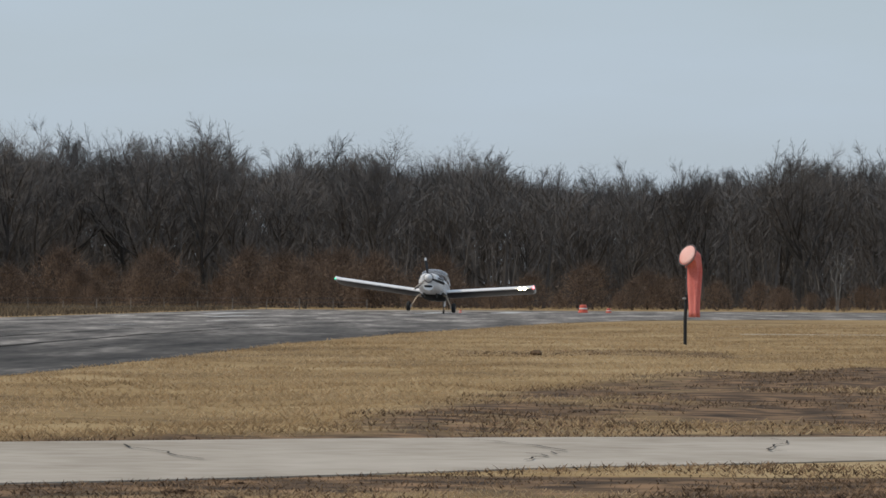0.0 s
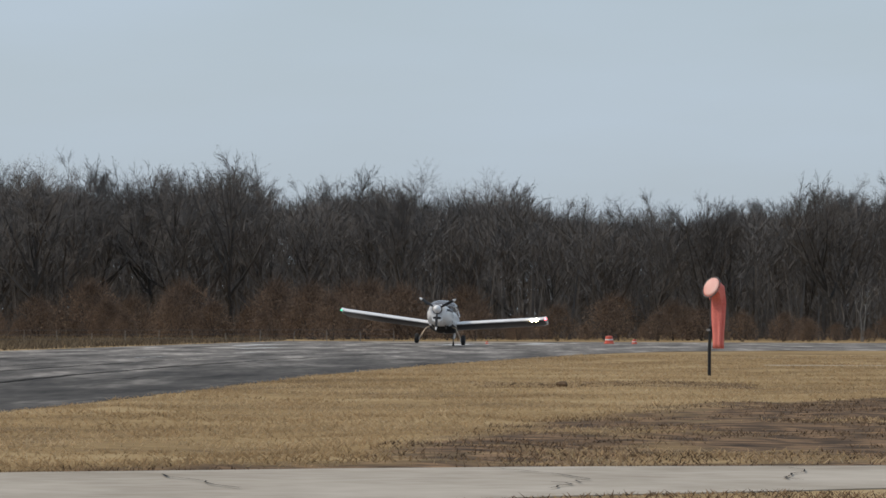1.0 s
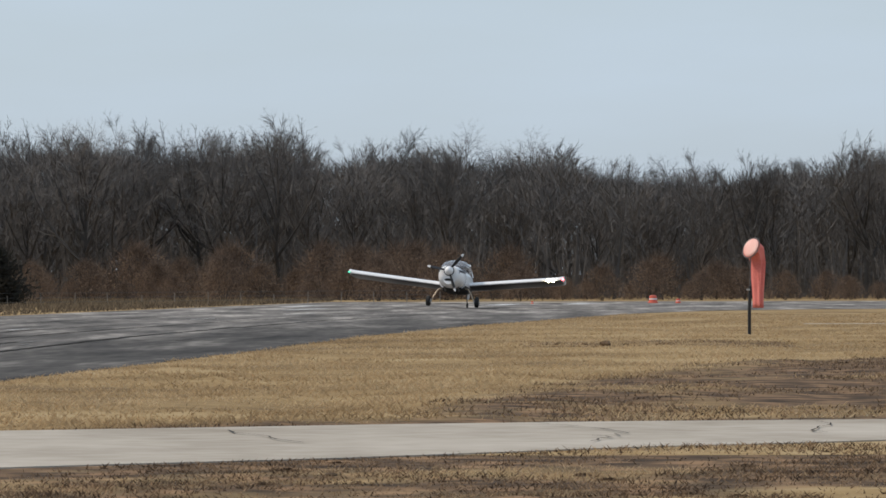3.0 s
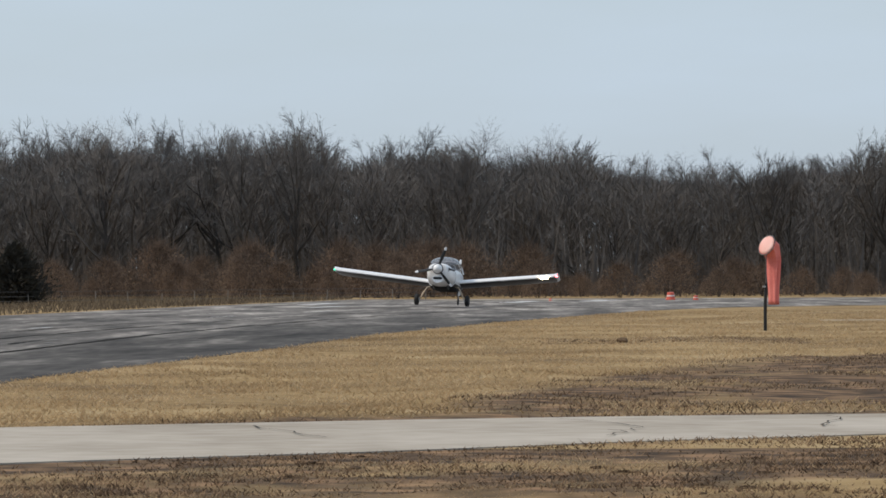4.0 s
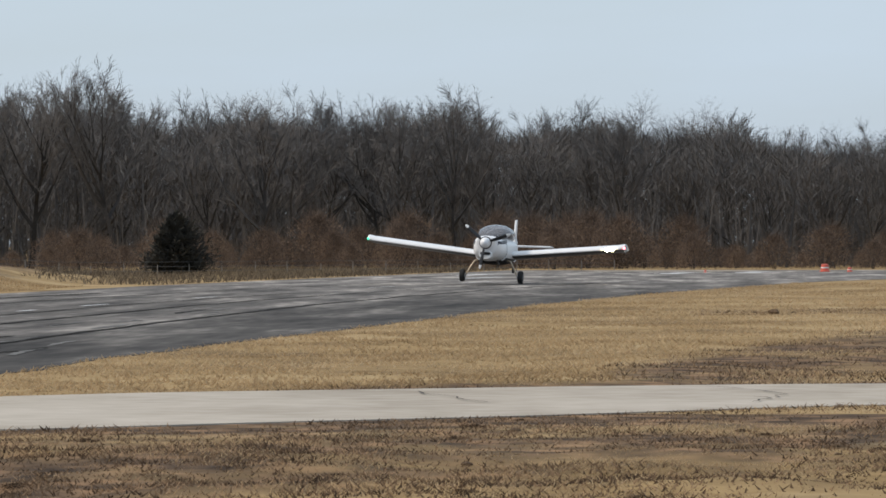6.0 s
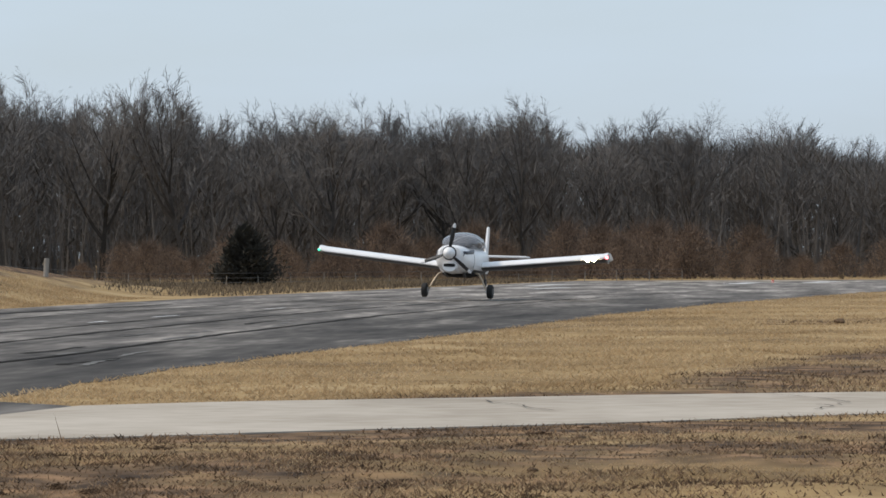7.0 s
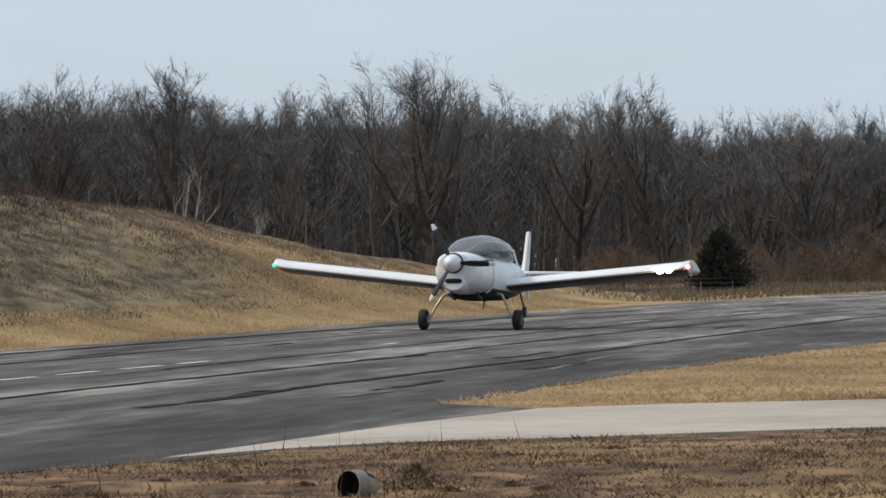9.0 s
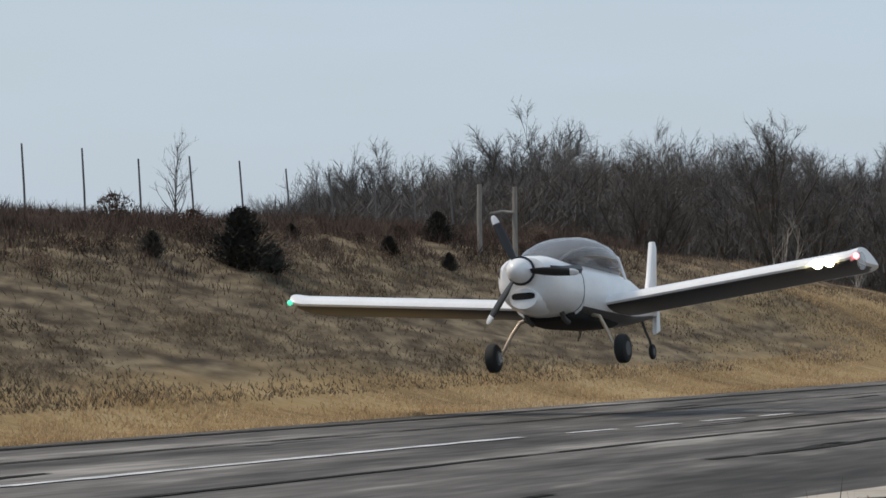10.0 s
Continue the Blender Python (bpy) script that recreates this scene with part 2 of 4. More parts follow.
for key, val in (("Base Color", (0.16, 0.16, 0.17, 1)), ("Roughness", 0.14), ("Alpha", 0.66), ("Coat Weight", 0.5)):
    M_GLASS.node_tree.nodes["Principled BSDF"].inputs[key].default_value = val


# ---- building helpers ----
def mesh_of(name, verts, faces, mats, index=None, smooth=False):
    me = bpy.data.meshes.new(name)
    me.from_pydata(verts, [], faces)
    for m in mats:
        me.materials.append(m)
    if index is not None:
        me.polygons.foreach_set("material_index", np.asarray(index, dtype=np.int32))
    if smooth:
        me.polygons.foreach_set("use_smooth", np.ones(len(me.polygons), dtype=bool))
    me.update()
    return me


def triangles(name, v, mat):
    """A mesh of loose triangles from an array of n x 3 corners."""
    n = len(v)
    me = bpy.data.meshes.new(name)
    me.vertices.add(3 * n)
    me.loops.add(3 * n)
    me.polygons.add(n)
    me.vertices.foreach_set("co", np.asarray(v, dtype=np.float32).ravel())
    me.loops.foreach_set("vertex_index", np.arange(3 * n, dtype=np.int32))
    me.polygons.foreach_set("loop_start", np.arange(0, 3 * n, 3, dtype=np.int32))
    me.materials.append(mat)
    me.update(calc_edges=True)
    return me


def part(name, bm, mat, parent, label="", smooth=True):
    """Links a bmesh, or a mesh, as one object under a thing."""
    if isinstance(bm, bmesh.types.BMesh):
        me = bpy.data.meshes.new(name)
        bmesh.ops.recalc_face_normals(bm, faces=bm.faces)
        bm.to_mesh(me)
        bm.free()
        if mat:
            me.materials.append(mat)
        if smooth:
            me.polygons.foreach_set("use_smooth", np.ones(len(me.polygons), dtype=bool))
            me.set_sharp_from_angle(angle=radians(38))
    else:
        me = bm
    ob = new(name, me)
    if parent:
        ob.parent = parent
    if label:
        tagged(ob, label)
    return ob


def tube(bm, pts, radii, seg=10, flat=1.0, caps=True):
    """A tube along pts with a radius at each."""
    rings = []
    pts = [Vector(p) for p in pts]
    for i, p in enumerate(pts):
        d = (pts[min(i + 1, len(pts) - 1)] - pts[max(i - 1, 0)]).normalized()
        a = d.cross(Vector((0, 0, 1)) if abs(d.z) < 0.9 else Vector((1, 0, 0))).normalized()
        b = d.cross(a)
        rings.append([bm.verts.new(p + (a * math.cos(2 * math.pi * k / seg) + b * math.sin(2 * math.pi * k / seg) * flat) * radii[i]) for k in range(seg)])
    skin(bm, rings, caps)
    return rings


def skin(bm, rings, caps=True):
    for r, q in zip(rings, rings[1:]):
        for k in range(len(r)):
            bm.faces.new((r[k], r[(k + 1) % len(r)], q[(k + 1) % len(r)], q[k]))
    if caps:
        bm.faces.new(rings[0][::-1])
        bm.faces.new(rings[-1])


def box(bm, c, s, bevel=0.0):
    r = bmesh.ops.create_cube(bm, size=1, matrix=Matrix.LocRotScale(c, None, s))
    if bevel:
        es = list({e for v in r["verts"] for e in v.link_edges})
        bmesh.ops.bevel(bm, geom=es, offset=bevel, segments=2, affect="EDGES")


def lerp(v, xs, ys):
    if v <= xs[0]:
        return ys[0]
    for i in range(1, len(xs)):
        if v <= xs[i]:
            return ys[i - 1] + (ys[i] - ys[i - 1]) * (v - xs[i - 1]) / (xs[i] - xs[i - 1])
    return ys[-1]


# ---- the lie of the land ----
NEAR_Y = [10, 20, 25, 27, 28.5, 33, 37.3, 38.4, 39.2, 50, 60, 68, 78, 97, 117, 153, 165, 172, 178, 186]
NEAR_X = [-12.5, -8.6, -7.1, -6.5, -6.0, -5.7, -5.5, -6.1, -6.6, -6.3, -5.6, -4.95, -4.2, -3.0, -1.0, 3.7, 6.4, 10.5, 22.0, 48.0]
FAR_Y = [20, 45, 67, 90, 112, 140, 170, 200, 228]
FAR_X = [-19.0, -18.6, -18.35, -18.3, -17.9, -16.4, -14.0, -11.2, -8.5]
CEN_Y = [10, 45, 57, 75, 95, 110, 130, 150, 185, 220]
CEN_X = [-13.6, -13.4, -13.0, -12.7, -12.1, -11.2, -9.6, -7.2, -3.2, 0.6]
CREST_Y = [30, 64, 72, 82, 94, 104, 111, 118, 124, 132, 150, 164, 185]
CREST_Z = [2.75, 2.9, 2.98, 3.05, 3.05, 2.95, 2.74, 2.42, 2.08, 1.8, 1.2, 0.7, 0.0]


TAX_Y0 = [(-6.5, 27.6), (-6.2, 28.7), (-5.4, 30.1), (-4.2, 30.8), (-2.8, 32.0), (-1.0, 33.3), (0.85, 35.1), (3.3, 36.9), (12, 43), (40, 64)]
TAX_Y1 = [(-6.5, 27.8), (-6.2, 31.5), (-5.7, 37.4), (-4.2, 38.6), (-2.8, 39.3), (-1.0, 40.2), (0.85, 40.9), (3.3, 41.4), (12, 45.5), (40, 66)]
TAX0, TAX1 = tuple(zip(*TAX_Y0)), tuple(zip(*TAX_Y1))


def height(x, y):
    z = 0.02
    far = lerp(y, FAR_Y, FAR_X)
    s = (min(far, -17.6) - 0.8 - x) / 8.0
    if s > 0 and y > 0:
        c = lerp(y, CREST_Y, CREST_Z)
        k = min(s, 1.0)
        z += c * (0.30 * k + 0.70 * k * k * (3 - 2 * k)) + max(0, s - 1) * 0.25 * (1 if y < 110 else 0.3)
        z += 0.13 * min(1, s * 2) * noise.noise(Vector((x * 0.5, y * 0.13, 3.1))) * min(1, c)
        z += 0.09 * min(1, s * 2) * noise.noise(Vector((x * 1.5, y * 0.36, 1.7))) * min(1, c)
        if s > 3.5:
            z *= max(0.0, 1 - (s - 3.5) * 0.1)
    # the ditch that the pipe drains into
    d = math.hypot((x + 4.6) / 0.85, (y - 23.2) / 0.6)
    z -= 0.09 * math.exp(-d * d)
    if x > lerp(y, NEAR_Y, NEAR_X) + 0.8 and y > lerp(x, *TAX1) + 0.6 and y < 150:
        z += 0.045 * noise.noise(Vector((x * 0.45, y * 0.16, 4.4))) + 0.03 * noise.noise(Vector((x * 1.3, y * 0.7, 2.2)))
    if y < 30:
        k = min(1, (30 - y) / 3) * max(0, min(1, (x - lerp(y, NEAR_Y, NEAR_X) - 0.2) / 0.6)) * max(0, min(1, (lerp(x, *TAX0) - y - 0.1) / 0.8))
        z += k * (0.05 * noise.noise(Vector((x * 0.9, y * 0.9, 0.4))) + 0.03 * noise.noise(Vector((x * 2.6, y * 2.2, 7.4))))
    return z


def grid_lines(spans):
    out = []
    for a, b, step in spans:
        out += list(np.arange(a, b, step))
    return out + [spans[-1][1]]


gx = grid_lines([(-3000, -400, 650), (-400, -100, 60), (-100, -50, 5), (-50, -34, 1.6), (-34, -17, 0.4), (-17, -9, 0.9), (-9, 5, 0.25), (5, 12, 0.9), (12, 60, 6), (60, 300, 60), (300, 3000, 675)])
gy = grid_lines([(-3000, -300, 900), (-300, 0, 60), (0, 20, 4), (20, 34, 0.25), (34, 46, 0.4), (46, 56, 1.0), (56, 130, 0.7), (130, 260, 6), (260, 600, 40), (600, 4000, 850)])
verts = [(x, y, height(x, y)) for y in gy for x in gx]
w = len(gx)
faces = [(j * w + i, j * w + i + 1, (j + 1) * w + i + 1, (j + 1) * w + i) for j in range(len(gy) - 1) for i in range(w - 1)]
ground = new("ground", mesh_of("ground", verts, faces, [M_GRASS], smooth=True))


def soil_at(x, y):
    """How much bare soil and dead growth the ground shows, 0 to 1."""
    v = 0.12 * noise.noise(Vector((x * 0.35, y * 0.12, 6.0)))
    edge = lerp(y, [40, 42, 53, 68, 74, 80], [-3.5, -1.6, -0.4, 1.7, 6.0, 14.0])
    if 39 < y < 80:
        v += 0.9 * max(0, min(1, (x - edge) / 1.2)) * (0.75 + 0.5 * noise.noise(Vector((x * 0.25, y * 0.2, 2.0))))
    if 82 < y < 90 and 0 < x < 5:
        v += 0.45
    if y < 34:
        v += 0.6 + 0.3 * noise.noise(Vector((x * 0.3, y * 0.5, 9.0))) - 0.5 * max(0, min(1, (x + 1.5 - (y - 25) * 0.6) / 2.5)) * (y < 29)
    if -6 < x < 12:
        for q in (y - lerp(x, *TAX1), lerp(x, *TAX0) - y):
            v += 0.6 * max(0.0, 1 - abs(q - 0.1) / 0.7) * (0.6 + 0.8 * noise.noise(Vector((x * 1.1, 3, q))))
    s = (lerp(y, FAR_Y, FAR_X) - x) / 8.0
    if s > 0 and 20 < y < 180:
        v += lerp(s, [0, 0.3, 0.5, 0.75, 1.0], [0.0, 0.05, 0.12, 0.35, 0.7])
    return max(0, min(1, v))


def heath_at(x, y):
    """How far grey-brown weeds have taken over the mound's grass, 0 to 1."""
    s = (lerp(y, FAR_Y, FAR_X) - x) / 8.0
    if s <= 0 or not 20 < y < 180:
        return 0.0
    k = lerp(y, [45, 75, 92, 112], [1.0, 0.97, 0.78, 0.3])
    return k * lerp(s, [0.0, 0.22, 0.36, 0.6, 1.1], [0.0, 0.05, 0.55, 0.75, 0.8])


layer = ground.data.attributes.new("heath", "FLOAT", "POINT")
layer.data.foreach_set("value", [heath_at(x, y) for x, y, z in verts])
layer = ground.data.attributes.new("soil", "FLOAT", "POINT")
layer.data.foreach_set("value", [soil_at(x, y) for x, y, z in verts])
tagged(ground, "dry tan winter grass with brown bare patches and a mound", "ground", kind="structure")


rng = random.Random(5)
ry = list(np.arange(-60, 20, 4.0)) + list(np.arange(20, 60, 0.4)) + list(np.arange(60, 228, 1.0))
rl = [lerp(y, FAR_Y, FAR_X) + 0.13 * noise.noise(Vector((0, y * 0.7, 0))) for y in ry]
rr = [lerp(y, NEAR_Y, NEAR_X) + 0.16 * noise.noise(Vector((4, y * 0.6, 0))) for y in ry]
vs, fs, sheen_seal = [], [], []
COLS = (0.0, 0.18, 0.4, 0.6, 0.74, 0.82, 1.0)
for y, a, b in zip(ry, rl, rr):
    for c in COLS:
        x = a + (b - a) * c
        vs.append((x, y, 0.026))
        # paler with distance: grazing sheen put into colour; near-edge band is darker seal
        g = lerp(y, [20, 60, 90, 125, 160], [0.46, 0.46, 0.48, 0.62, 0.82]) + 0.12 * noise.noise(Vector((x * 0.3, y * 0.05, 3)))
        sheen_seal.append(max(0.0, min(1.0, g * (1.0 if c < 0.75 else lerp(y, [60, 130, 165], [0.35, 0.45, 1.0])))))
    vs += [(a, y, -0.06), (b, y, -0.06)]
n = len(COLS)
for k in range(len(ry) - 1):
    o, q = k * (n + 2), (k + 1) * (n + 2)
    fs += [(o + c, o + c + 1, q + c + 1, q + c) for c in range(n - 1)]
    fs += [(o, q, q + n, o + n), (o + n - 1, o + n + 1, q + n + 1, q + n - 1)]
sheen_seal = [g for k in range(len(ry)) for g in sheen_seal[k * n:(k + 1) * n] + [0.4, 0.4]]
runway = new("runway", mesh_of("runway", vs, fs, [M_ASPHALT]))
runway.data.attributes.new("sheen_seal", "FLOAT", "POINT").data.foreach_set("value", sheen_seal)
tagged(runway, "weathered grey asphalt runway with tar seams and streaks", "runway", kind="structure")

tx = list(np.arange(-6.5, 40, 0.5))
vs, fs = [], []
for x in tx:
    a = lerp(x, *TAX0) + 0.10 * noise.noise(Vector((x * 0.8, 1, 0)))
    b = lerp(x, *TAX1) + 0.10 * noise.noise(Vector((x * 0.8, 7, 0)))
    vs += [(x, a, 0.03), (x, b, 0.03), (x, a, -0.3), (x, b, -0.05)]
for i in range(len(tx) - 1):
    o, p = 4 * i, 4 * i + 4
    fs += [(o, p, p + 1, o + 1), (o, o + 2, p + 2, p), (o + 1, p + 1, p + 3, o + 3)]
taxiway = new("taxiway", mesh_of("taxiway", vs, fs, [M_CONCRETE]))
tagged(taxiway, "pale worn concrete taxiway joining the runway", "taxiway", kind="structure")


def ribbon(name, pts, width, z, mat, parent, wob=0.0, label=""):
    """A thin flat band laid along pts."""
    vs, fs = [], []
    for i, (x, y) in enumerate(pts):
        a, b = pts[max(i - 1, 0)], pts[min(i + 1, len(pts) - 1)]
        d = Vector((b[0] - a[0], b[1] - a[1])).normalized()
        k = width / 2 * (1 + wob * noise.noise(Vector((x * 3, y * 3, 5))))
        vs += [(x - d.y * k, y + d.x * k, z), (x + d.y * k, y - d.x * k, z)]
    for i in range(len(pts) - 1):
        fs.append((2 * i, 2 * i + 1, 2 * i + 3, 2 * i + 2))
    return part(name, mesh_of(name, vs, fs, [mat]), None, parent, label)


def along(off, y0, y1, step=1.0, wig=0.06):
    return [(lerp(y, CEN_Y, CEN_X) + off + wig * noise.noise(Vector((off * 9, y * 0.35, 2))), y) for y in np.arange(y0, y1 + step / 2, step)]


for y0, y1 in ((24, 46.8), (48.5, 50.2), (51.2, 53.2), (54.1, 56.2), (56.7, 58.6), (70, 71.5), (86.5, 88.5), (94, 97), (108, 111), (134, 138), (150, 156)):
    ribbon("centreline_dash", along(0, y0, y1, 0.6, 0.02), 0.13 if y0 > 47 else 0.15, 0.036, M_PAINTLINE, runway, 0.9)
for off, y0, y1, wd in ((-2.6, 22, 150, 0.1), (2.1, 22, 160, 0.11), (-4.6, 22, 120, 0.24), (4.4, 40, 150, 0.14), (0.5, 52, 120, 0.09)):
    ribbon("tar_seam", along(off, y0, y1, 0.7, 0.07), wd, 0.035, M_SEAL, runway, 0.7)
for k in range(46):
    y = rng.uniform(24, 120)
    off = rng.uniform(-4.5, 6.0)
    ln = rng.uniform(0.6, 2.6) * (1 + y / 60)
    ribbon("worn_streak", along(off, y, y + ln, 0.4, 0.25), rng.uniform(0.05, 0.12), 0.0335 + k * 0.00001, M_PATCH if k % 3 else M_SEAL, runway, 1.8)
# the painted bars at the far end
for y0, off, wd in ((196, 1.0, 0.9), (188, -6.2, 0.8), (203, 3.6, 1.0), (170, -3.2, 0.5)):
    ribbon("threshold_bar", along(off, y0, y0 + 9, 1.0, 0.0), wd, 0.038, M_PAINTLINE, runway, 0.4)
# the pale worn pad at the runway's far end
ribbon("threshold_pad", [(x, 217 + 0.15 * x) for x in np.arange(-4.7, 3.6, 0.5)], 6.0, 0.042, M_CONCRETE, runway, 0.3)
# a pale gravel strip far out in the grass
ribbon("gravel_strip", [(x, 117.5 + 0.02 * x) for x in np.arange(7.0, 24, 0.5)], 1.1, 0.05, M_CONCRETE, ground, 0.8)
# cracks in the concrete
for x0, y0, n in ((0.15, 40.3, 9), (0.55, 37.2, 6), (2.4, 40.5, 8), (-2.2, 38.5, 7)):
    pts, x, y = [], x0, y0
    for k in range(n):
        pts.append((x, y))
        x, y = x + rng.uniform(-0.12, 0.22), y - rng.uniform(0.2, 0.6)
    ribbon("crack", pts, 0.016, 0.042, M_SEAL, taxiway, 1.0)


# ---- grass and weeds ----
def blades(name, count, region, hmin, hmax, width, mat, label, clump=0.0, lean=0.5, seed=1, keep=None, soil=0.34, across=1.0):
    r = np.random.RandomState(seed)
    xs, ys = [], []
    x0, x1, y0, y1 = region
    bias = 1.4 if y0 < 100 else 0.8
    while len(xs) < count:
        x, y = r.uniform(x0, x1), y0 + (y1 - y0) * r.uniform(0, 1) ** bias
        if keep and not keep(x, y):
            continue
        if soil < 5 and soil_at(x, y) > soil + r.uniform(-0.12, 0.12):
            continue
        if clump and noise.noise(Vector((x * 0.55, y * (0.4 if across == 1 else 0.16), seed))) + r.uniform(-0.3, 0.3) < clump - 0.5:
            continue
        xs.append(x)
        ys.append(y)
    vs, fs = [], []
    for x, y in zip(xs, ys):
        z = height(x, y) - 0.01
        h = r.uniform(hmin, hmax) * (0.7 + 0.6 * (0.5 + noise.noise(Vector((x * 0.5, y * 0.5, 8)))))
        a = r.uniform(0, 2 * math.pi)
        ca, sa = math.cos(a) * width / 2, math.sin(a) * width / 2
        lx, ly = r.uniform(-lean, lean) * h * across, r.uniform(-lean, lean) * h
        i = len(vs)
        vs.append(((x - ca, y - sa, z), (x + ca, y + sa, z), (x + lx, y + ly, z + h)))
    return tagged(new(name, triangles(name, vs, mat)), label, "grass", kind="stuff")


def lawn(x, y):
    return (x > lerp(y, NEAR_Y, NEAR_X) - 0.05 or y < 20) and not (lerp(x, *TAX0) < y < lerp(x, *TAX1) and x > -6.5) and y > 14 and abs(x) < y * 0.34 + 1


def bank(x, y):
    return x < lerp(y, FAR_Y, FAR_X) + 0.05 and x > -34


near_grass = blades("near_grass", 60000, (-9.5, 5.5, 19, 37), 0.01, 0.034, 0.012, M_BLADE, "short dry tan grass in the foreground", 0.3, 1.7, 1, lambda x, y: lawn(x, y) and y < lerp(x, *TAX0), 0.5)
weeds = blades("weeds", 85000, (-9.0, 5.0, 19, 36), 0.01, 0.042, 0.02, M_WEED, "brown dead weeds and soil crumbs along the ditch", 0.3, 1.5, 2, lambda x, y: lawn(x, y) and y < lerp(x, *TAX0), 9)
far_grass = blades("verge_grass", 105000, (-7, 15, 38, 150), 0.02, 0.06, 0.028, M_BLADE, "tan dry grass between runway and taxiway", 0.2, 1.7, 3, lambda x, y: lawn(x, y) and y > lerp(x, *TAX1), 0.45)
verge_weeds = blades("verge_weeds", 24000, (-5, 12, 38, 90), 0.015, 0.05, 0.022, M_WEED, "brown dead growth in the grass", 0.45, 1.3, 5, lambda x, y: lawn(x, y) and y > lerp(x, *TAX1) and soil_at(x, y) > 0.25, 9)
bank_grass = blades("bank_grass", 50000, (-33, -18, 40, 140), 0.025, 0.09, 0.03, M_BLADE, "dry grass on the mound", 0.25, 1.5, 4, lambda x, y: bank(x, y) and heath_at(x, y) < 0.35, 0.4, 0.4)
bank_weeds = blades("bank_weeds", 90000, (-33, -18.6, 42, 130), 0.025, 0.1, 0.03, M_BANKWEED, "grey-brown weeds on the mound", 0.5, 2.2, 6, lambda x, y: bank(x, y) and heath_at(x, y) > 0.15, 9, 0.25)
far_weeds = blades("far_weeds", 15000, (-48, -5, 146, 236), 0.06, 0.26, 0.05, M_BANKWEED, "tall dry weeds beyond the runway's far edge", 0.3, 0.7, 8, lambda x, y: lerp(y, FAR_Y, FAR_X) - 16 < x < lerp(y, FAR_Y, FAR_X) - 0.4 and height(x, y) < 0.35, 9)
tall_weeds = blades("tall_weeds", 110, (-9, -3.6, 22, 30), 0.08, 0.26, 0.008, M_WEED, "thin dead weed stalks by the ditch", 0.5, 0.3, 7, lambda x, y: lawn(x, y) and y < lerp(x, *TAX0), 9)


# ---- bare trees ----
class Twigs:
    """Collects three-sided tapered branches."""

    def __init__(self):
        self.v, self.f = [], []

    def branch(self, pts, radii):
        base = len(self.v)
        for i, p in enumerate(pts):
            d = (pts[min(i + 1, len(pts) - 1)] - pts[max(i - 1, 0)]).normalized()
            a = d.orthogonal().normalized()
            b = d.cross(a)
            for k in range(3):
                q = p + (a * math.cos(2.0944 * k) + b * math.sin(2.0944 * k)) * radii[i]
                self.v.append(q[:])
        for i in range(len(pts) - 1):
            for k in range(3):
                o, e = base + 3 * i + k, base + 3 * i + (k + 1) % 3
                self.f.append((o, e, e + 3, o + 3))

    def spike(self, p, q, r):
        base = len(self.v)
        a = (q - p).orthogonal().normalized() * r
        self.v += [(p - a)[:], (p + a)[:], q[:]]
        self.f.append((base, base + 1, base + 2))


def grow(p, d, length, n, rd, up, wig):
    pts = [p.copy()]
    d = d.normalized()
    for _ in range(n):
        d = (d + Vector((rd.gauss(0, wig), rd.gauss(0, wig), rd.gauss(0, wig) + up))).normalized()
        p = p + d * (length / n)
        pts.append(p)
    return pts


def spot(pts, f):
    k = min(int(f * (len(pts) - 1)), len(pts) - 2)
    u = f * (len(pts) - 1) - k
    return pts[k].lerp(pts[k + 1], u), (pts[k + 1] - pts[k]).normalized()


def aside(d, ang, rd):
    o = d.orthogonal().normalized()
    o.rotate(Matrix.Rotation(rd.uniform(0, 6.283), 3, d))
    return (d * math.cos(ang) + o * math.sin(ang)).normalized()


